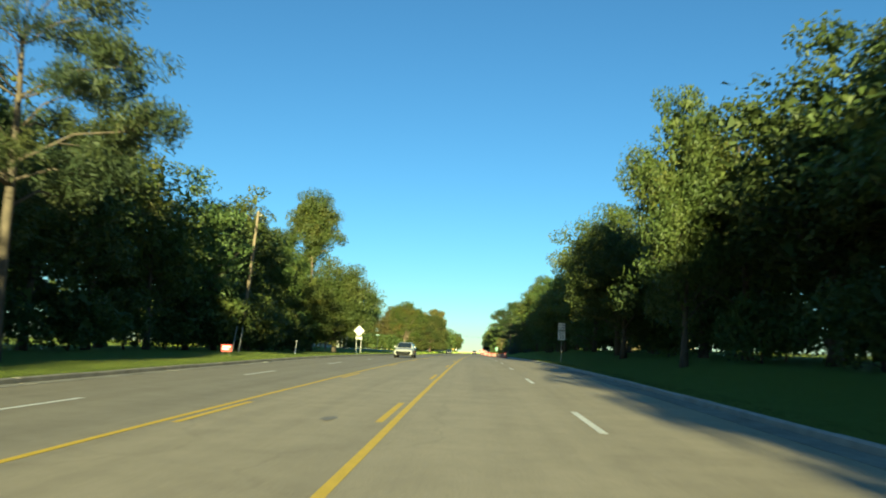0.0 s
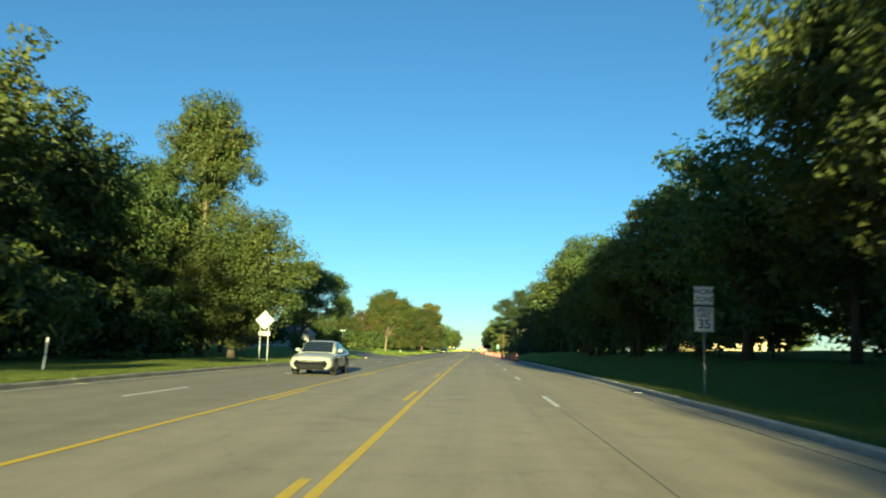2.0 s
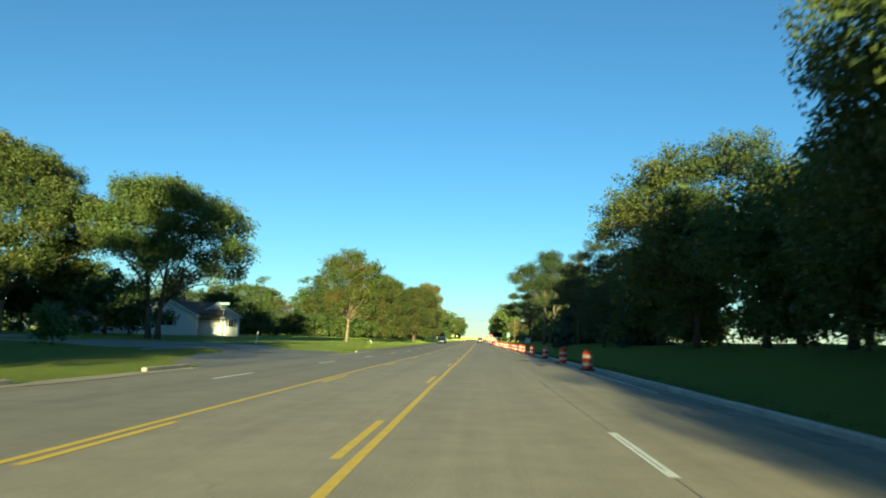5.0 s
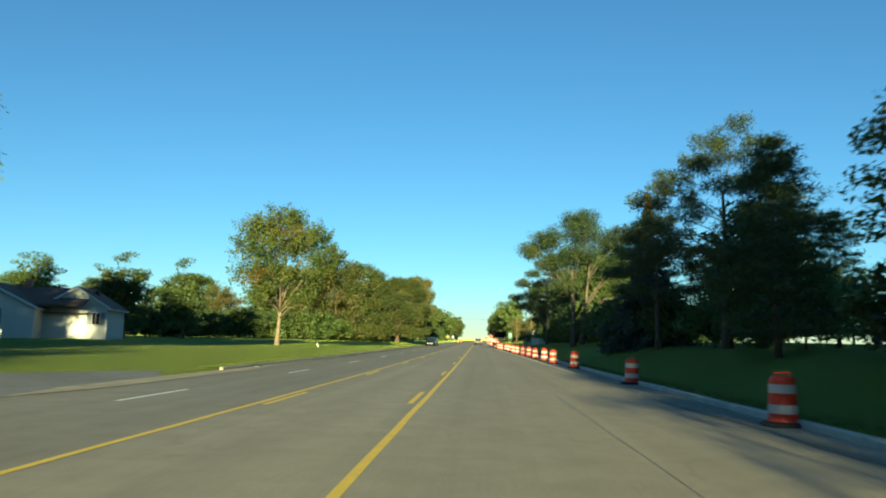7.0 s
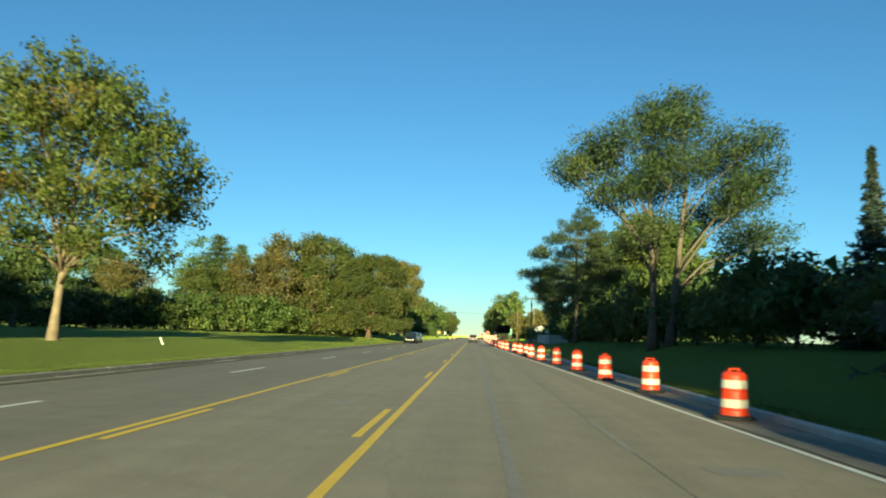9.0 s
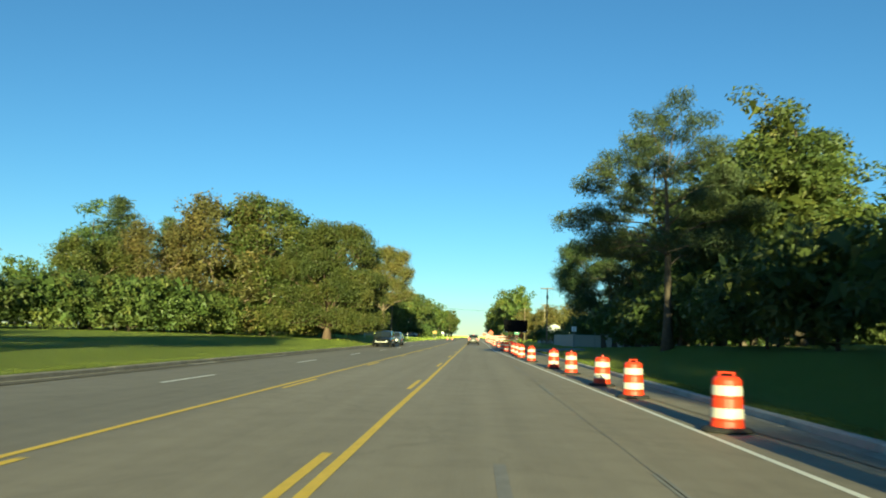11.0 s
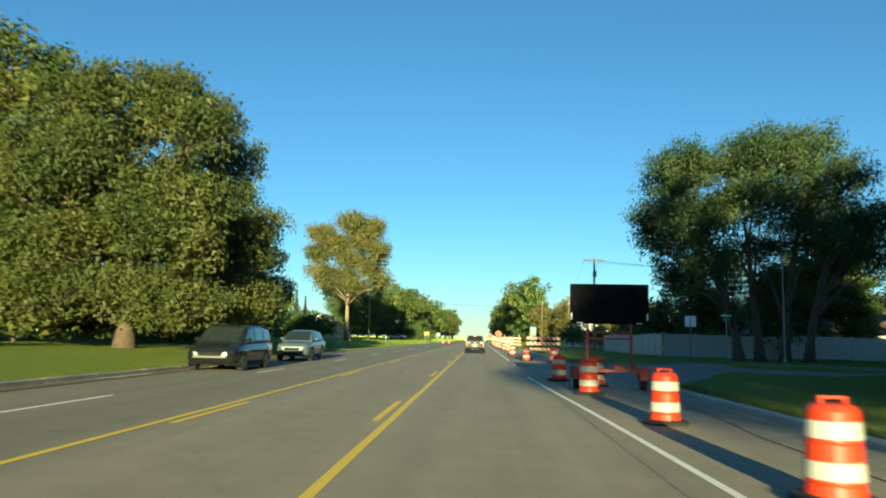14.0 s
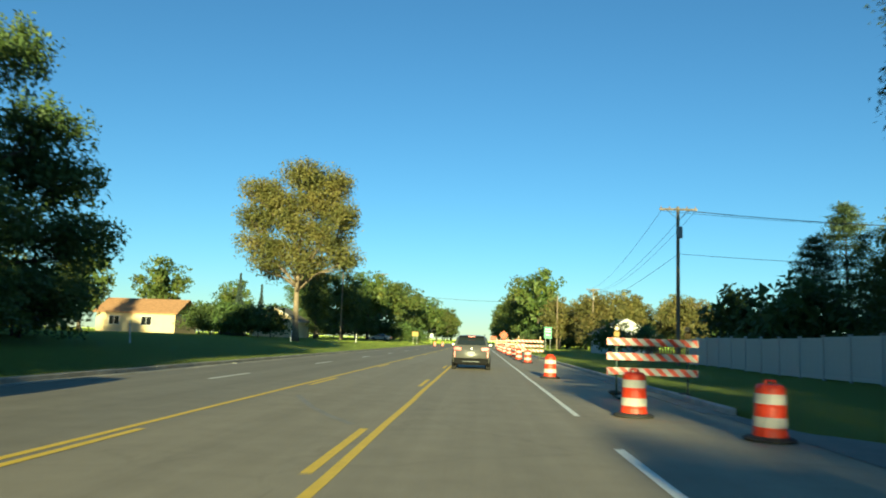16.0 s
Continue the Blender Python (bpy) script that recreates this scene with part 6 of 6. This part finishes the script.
def utility_pole(x, y, h, r=0.15, arms=1, lean=0.0, mat=WOOD, label="weathered wooden utility pole with a crossarm", lamp=False, spin=0):
    top = thing("utility_pole", label, "utility pole", Matrix.Translation((x, y, ground_z(x, y))) @ Matrix.Rotation(radians(spin), 4, 'Z') @ Matrix.Rotation(radians(lean), 4, 'Y'))
    part("pole", tubes(((0, 0, -0.5), (0, 0, h), r, r * 0.68), n=12), mat, top)
    for k in range(arms):
        z = h - 0.25 - 0.9 * k
        part("crossarm", boxes((-1.2, 1.2, -0.14, -0.03, z, z + 0.12), bevel=0.008), mat, top)
        for s in (-1, 1):
            part("arm_brace", tubes(((s * 0.7, -0.09, z), (s * 0.05, -0.13, z - 0.6), 0.016), n=6), STEEL, top)
        for s in (-1.1, -0.55, 0.55, 1.1):
            part("insulator", lathe([(0.02, 0), (0.05, 0.03), (0.03, 0.08), (0.045, 0.12), (0.015, 0.15)], 10), PORCELAIN, top).location = (s, -0.085, z + 0.12)
    if arms:
        part("transformer", lathe([(0.18, 0), (0.2, 0.05), (0.2, 0.65), (0.12, 0.75)], 14), STEEL, top).location = (0.0, -0.36, h - 2.1)
        part("bracket", boxes((-0.05, 0.05, -0.2, -0.1, h - 1.9, h - 1.5)), STEEL, top)
    else:
        part("pole_cap", lathe([(r * 0.75, 0), (r * 0.72, 0.05), (r * 0.3, 0.1)], 12), STEEL, top).location = (0, 0, h)
        part("bracket", boxes((-0.06, 0.34, -0.03, 0.03, h - 0.35, h - 0.29), (0.28, 0.34, -0.03, 0.03, h - 0.29, h - 0.12), bevel=0.006), STEEL, top)
    if lamp:
        part("lamp_arm", tubes(((0, 0, h - 0.9), (2.2, 0, h - 0.5), 0.03), n=8), STEEL, top)
        part("lamp_head", boxes((2.1, 2.7, -0.1, 0.1, h - 0.56, h - 0.44), bevel=0.03), STEEL, top)
    return top


utility_pole(-21.0, 68.0, 12.6, 0.17, 0, 4.0, label="bare weathered wooden pole beside the woods")
for k in range(2):
    guy = thing("guy_wire", "steel guy wire with a pale plastic guard", "guy wire", Matrix.Translation((-18.0 - 0.8 * k, 58.0 + k, ground_z(-18.0, 58.0 + k))))
    part("wire", tubes(((0, 0, -0.1), (-2.2 + 0.7 * k, 10.8 - k, 9.6), 0.008), n=5), WIRE, guy)
    part("guard", tubes(((-0.02, 0.1, 0.05), (-0.42, 2.1, 2.0), 0.035), n=8), ALU, guy, "pale plastic guard tube")
utility_pole(-21.9, 112, 13.4, 0.15, 1)
utility_pole(12.7, 344.5, 10.2, 0.14, 1)
utility_pole(15.2, 447, 10.4, 0.15, 0, lamp=False, label="wooden pole beside the road")
utility_pole(20.0, 432, 11, 0.14, 1)
utility_pole(-24.5, 430, 12.8, 0.15, 0, label="tall wooden pole beside the road")
utility_pole(-23.5, 478, 16, 0.17, 1)


def lamp_post(x, y, h, label):
    top = thing("lamp_post", label, "lamp post", Matrix.Translation((x, y, ground_z(x, y))))
    part("pole", tubes(((0, 0, -0.3), (0, 0, h), 0.06, 0.04), n=10), ALU, top)
    part("lamp_head", boxes((-0.16, 0.16, -0.5, 0.1, h, h + 0.1), bevel=0.02), ALU, top)
    part("base_collar", lathe([(0.14, 0), (0.14, 0.06), (0.08, 0.2)], 12), ALU, top)


lamp_post(19.6, 309.5, 7.6, "slim pale lamp post by the side street")


def cable(name, a, b, sag, label, r=0.012):
    bm = bmesh.new()
    n = 14
    pts = []
    for k in range(n + 1):
        f = k / n
        p = Vector(a).lerp(Vector(b), f)
        p.z -= sag * 4 * f * (1 - f)
        pts.append(p)
    for p, q in zip(pts, pts[1:]):
        tube(bm, p, q, r, n=5)
    tagged(part(name, bm, WIRE, None), label, "cable", kind="structure")


cable("overhead_cable", (-23.5, 478, 12.5), (15.2, 447, 9.6), 0.9, "black cable across the road", 0.03)
for dx in (-1.1, 0.55, 1.1):
    cable("overhead_cable", (12.7 + dx, 344.4, 10.2), (20.0 + dx, 432, 11.0), 1.2, "thin black power line", 0.012)
    cable("overhead_cable", (12.7 + dx, 344.4, 10.2), (45 + dx, 338, 9.5), 0.8, "thin black power line", 0.012)
cable("overhead_cable", (12.7, 344.4, 7.4), (45, 338, 7.2), 0.6, "thin black telephone line", 0.014)
cable("overhead_cable", (12.7, 344.4, 7.4), (15.2, 447, 7.5), 1.5, "thin black telephone line", 0.014)

# ---- fences and houses ----


def vinyl_fence(a, b, h, n):
    top = thing("fence", "white vinyl privacy fence along the side yard", "fence")
    a, b = Vector(a), Vector(b)
    way = (b - a).normalized()
    turn = Matrix.Rotation(math.atan2(way.y, way.x), 4, 'Z')
    L = (b - a).length / n
    board = None
    for k in range(n + 1):
        p = a + way * L * k
        z = ground_z(p.x, p.y)
        ob = part("post", boxes((-0.06, 0.06, -0.06, 0.06, -0.2, h + 0.06), (-0.075, 0.075, -0.075, 0.075, h + 0.06, h + 0.10), bevel=0.008), FENCE, top)
        ob.matrix_basis = Matrix.Translation((p.x, p.y, z)) @ turn
        if k == n:
            break
        pan = bmesh.new()
        box(pan, 0.06, L - 0.06, -0.03, 0.03, h - 0.16, h, bevel=0.006)
        ob = part("top_rail", pan, FENCE, top)
        ob.matrix_basis = Matrix.Translation((p.x, p.y, z)) @ turn
        part("bottom_rail", boxes((0.06, L - 0.06, -0.03, 0.03, 0.06, 0.2), bevel=0.006), FENCE, ob)
        w = (L - 0.12) / 8
        for j in range(8):
            if board is None:
                board = part("board", boxes((0.004, w - 0.004, -0.012, 0.012, 0.2, h - 0.16)), FENCE, ob)
                q = board
            else:
                q = part("board", board.data, FENCE, ob)
            q.location = (0.06 + j * w, 0.004 * ((j + k) % 2), 0)


vinyl_fence((14.4, 320.5, 0), (14.6, 349.5, 0), 1.78, 12)
vinyl_fence((14.6, 320.4, 0), (38.6, 320.4, 0), 1.78, 10)


def picket_fence(a, b, h, n):
    top = thing("picket_fence", "brown wooden picket fence at a yard's edge", "fence")
    a, b = Vector(a), Vector(b)
    for k in range(n):
        p = a.lerp(b, k / (n - 1))
        z = ground_z(p.x, p.y)
        part("picket", boxes((p.x - 0.05, p.x + 0.05, p.y - 0.012, p.y + 0.012, z, z + h), bevel=0.006), FENCE_WOOD, top)
    part("rail", tubes(((a.x, a.y + 0.03, a.z + 0.5 + 0.2), (b.x, b.y + 0.03, b.z + 0.7), 0.03), n=4), FENCE_WOOD, top)


picket_fence((12.6, 353, 0.2), (17.5, 354, 0.2), 1.25, 24)


def window(parent, x, y, z, w, h, shutters=True, facing=-1):
    fr = part("window", boxes((x - w / 2 - 0.07, x + w / 2 + 0.07, y - 0.05, y + 0.04, z - 0.07, z), (x - w / 2 - 0.07, x + w / 2 + 0.07, y - 0.05, y + 0.04, z + h, z + h + 0.07), (x - w / 2 - 0.07, x - w / 2, y - 0.05, y + 0.04, z, z + h), (x + w / 2, x + w / 2 + 0.07, y - 0.05, y + 0.04, z, z + h), (x - 0.025, x + 0.025, y - 0.045, y + 0.03, z, z + h), bevel=0.006), TRIM, parent, "white window frame")
    for s in (-1, 1):
        part("pane", boxes((x + s * w / 4 - w / 4 + 0.02, x + s * w / 4 + w / 4 - 0.02, y - 0.012, y + 0.0, z, z + h)), WIN, fr)
        if shutters:
            part("shutter", boxes((x + s * (w / 2 + 0.27) - 0.19, x + s * (w / 2 + 0.27) + 0.19, y - 0.045, y, z - 0.05, z + h + 0.05), bevel=0.01), GREY_TRIM, parent, "grey shutter")


def clap(parent, x0, x1, y0, z0, z1, mat):
    """Clapboards on a front wall that faces -y: each board stands a little proud at its foot."""
    n = int((z1 - z0) / 0.2)
    h = (z1 - z0) / n
    me = None
    for k in range(n):
        if me is None:
            me = mesh_from("clapboard", [(x0, y0 - 0.022, 0), (x1, y0 - 0.022, 0), (x1, y0 - 0.004, h), (x0, y0 - 0.004, h), (x0, y0, 0), (x1, y0, 0)], [(0, 1, 2, 3), (4, 5, 1, 0)], mat)
        part("clapboard", me, mat, parent).location = (0, 0, z0 + h * k)


def gable_wing(parent, x0, x1, y0, y1, z0, eave, ridge, wall, roof, board=True):
    """One wing with its gable towards -y."""
    xm = (x0 + x1) / 2
    bm = prism([(x0, z0), (x1, z0), (x1, eave), (xm, ridge), (x0, eave)], y0, y1)
    w = part("wall", bm, wall, parent)
    if board:
        clap(w, x0 + 0.05, x1 - 0.05, y0, z0 + 0.25, eave, wall)
        for a, b in ((x0 - 0.02, x0 + 0.09), (x1 - 0.09, x1 + 0.02)):
            part("corner_trim", boxes((a, b, y0 - 0.03, y0 + 0.1, z0, eave)), TRIM, w)
    o, t = 0.35, 0.12
    sl = (ridge - eave) / (xm - x0)
    for s, xe in ((-1, x0), (1, x1)):
        e = (xe + s * o, eave - sl * o)
        rf = part("roof", prism([(xm, ridge + 0.01), (e[0], e[1] + 0.01), (e[0], e[1] + t), (xm, ridge + t + 0.02)], y0 - 0.35, y1 + 0.35), roof, parent)
        part("fascia", prism([(xm, ridge - 0.12), (e[0], e[1] - 0.12), (e[0], e[1] + t * 0.9), (xm, ridge + t * 0.9)], y0 - 0.38, y0 - 0.352), TRIM, rf)
        part("gutter", boxes((e[0] - 0.06, e[0] + 0.06, y0 - 0.3, y1 + 0.3, e[1] - 0.09, e[1] + 0.01), bevel=0.02), TRIM, rf)
    return w


def white_house():
    g = ground_z(-40, 200)
    top = thing("house", "low white clapboard house with a brown shingle roof", "house", Matrix.Translation((-33.4, 200, g)) @ Matrix.Rotation(radians(16), 4, 'Z') @ Matrix.Translation((33.4, -200, 0)))
    gable_wing(top, -46.2, -38.6, 197.0, 209, 0, 2.75, 4.75, SIDING, ROOF_BROWN)
    gable_wing(top, -38.58, -33.4, 200.0, 209, 0, 2.95, 4.6, SIDING, ROOF_BROWN)
    part("roof", prism([(198.0, 3.0), (203.5, 4.72), (209.2, 2.9), (209.2, 2.8), (203.5, 4.55), (198.0, 2.88)], -46, -35.0, 'x'), ROOF_BROWN, top)
    window(top, -42.4, 196.97, 1.3, 1.75, 1.15)
    window(top, -34.3, 199.97, 1.35, 0.6, 1.0, True)
    for x in (-37.6, -35.75):
        d = part("garage_door", boxes((x - 0.78, x + 0.78, 199.93, 200.02, 0.02, 2.1), bevel=0.01), TRIM, top)
        for k in range(4):
            part("door_panel", boxes((x - 0.72, x + 0.72, 199.905, 199.925, 0.08 + k * 0.51, 0.52 + k * 0.51), bevel=0.008), SIDING, d)
    part("gable_vent", boxes((-36.2, -35.8, 199.93, 199.99, 3.45, 3.95), bevel=0.01), GREY_TRIM, top)
    part("awning", boxes((-38.5, -35.0, 199.3, 199.99, 2.25, 2.33)), ROOF_BROWN, top)
    part("chimney", boxes((-41.2, -40.6, 203.2, 203.8, 4.3, 5.4), bevel=0.02), BRICK, top)


white_house()


def far_house(x, y, w, d, eave, ridge, wall, roof, label, rot=0, gable=True, wins=()):
    top = thing("house", label, "house", Matrix.Translation((x, y, ground_z(x, y))) @ Matrix.Rotation(radians(rot), 4, 'Z'))
    if gable:
        gable_wing(top, -w / 2, w / 2, 0, d, 0, eave, ridge, wall, roof, False)
    else:
        part("wall", boxes((-w / 2, w / 2, 0, d, 0, eave)), wall, top)
        part("roof", prism([(-0.4, eave - 0.05), (d / 2, ridge), (d + 0.4, eave - 0.05), (d + 0.4, eave + 0.08), (d / 2, ridge + 0.14), (-0.4, eave + 0.08)], -w / 2 - 0.4, w / 2 + 0.4, 'x'), roof, top)
    for wx, wz, ww, wh in wins:
        window(top, wx, -0.02, wz, ww, wh, False)
    return top


far_house(-47, 398, 11, 8, 2.6, 4.6, CREAM, ROOF_TAN, "low cream house with a tan shingle roof", 0, False, ((-3, 1.0, 1.4, 1.1), (1.5, 1.0, 1.4, 1.1)))
far_house(-32, 414, 7, 8, 2.7, 4.6, CREAM, ROOF_GREY, "cream house wall behind a dark hedge", 0, True, ((1.0, 1.0, 1.0, 1.1),))
far_house(29.5, 339, 6.5, 9, 3.0, 5.4, SIDING, ROOF_BROWN, "white gabled house behind the trees", -8, True, ((0, 1.2, 1.2, 1.1),))
far_house(36.5, 331, 12.5, 8, 2.3, 4.3, SIDING, ROOF_BROWN, "low white garage house with a brown roof", 0, False, ((-1.5, 0.9, 1.2, 1.0), (3.0, 0.9, 1.2, 1.0)))
far_house(-52.5, 197.5, 10.5, 7, 2.4, 4.1, SIDING, ROOF_BROWN, "low white house with a dark roof under the trees", 12, False, ((-2.5, 0.9, 1.3, 1.1), (2.2, 0.9, 1.3, 1.1)))
far_house(19.5, 398, 7, 8, 2.8, 4.6, SIDING, ROOF_GREY, "small white house beyond the picket fence", 0, True, ((0, 1.1, 1.0, 1.0),))
far_house(33, 134, 10, 8, 2.8, 4.8, CREAM, ROOF_GREY, "cream house glimpsed through the woods", 15, True, ((0, 1.1, 1.2, 1.1),))

# ---- grass tufts along the kerbs ----


def tufts(name, spans, n, seed, label, size=0.13):
    rng = np.random.default_rng(seed)
    pts = []
    for k in range(n):
        x0, x1, y0, y1 = spans[k % len(spans)]
        x, y = x0 + (x1 - x0) * rng.random() ** 1.6, rng.uniform(y0, y1)
        pts.append((x, y, ground_z(x, y) + 0.03))
    P = np.array(pts)
    P = np.repeat(P, 4, 0) + rng.normal(size=(4 * n, 3)) * np.array([0.06, 0.06, 0.02])
    N = rng.normal(size=P.shape) * np.array([1, 1, 0.15])
    me = leaf_mesh(name, P, N, size, rng, BLADE, 0.13)
    tagged(new(name, me), label, "grass", kind="stuff")


tufts("grass_tufts", [(5.78, 6.6, 0, 283), (5.78, 6.3, 140, 283)], 9000, 31, "uneven grass along the kerb", 0.042)
tufts("grass_tufts", [(-11.6, -13.6, 20, 113), (-11.6, -13.6, 167, 330), (-11.6, -12.4, 165, 240)], 9000, 32, "uneven grass along the kerb", 0.042)
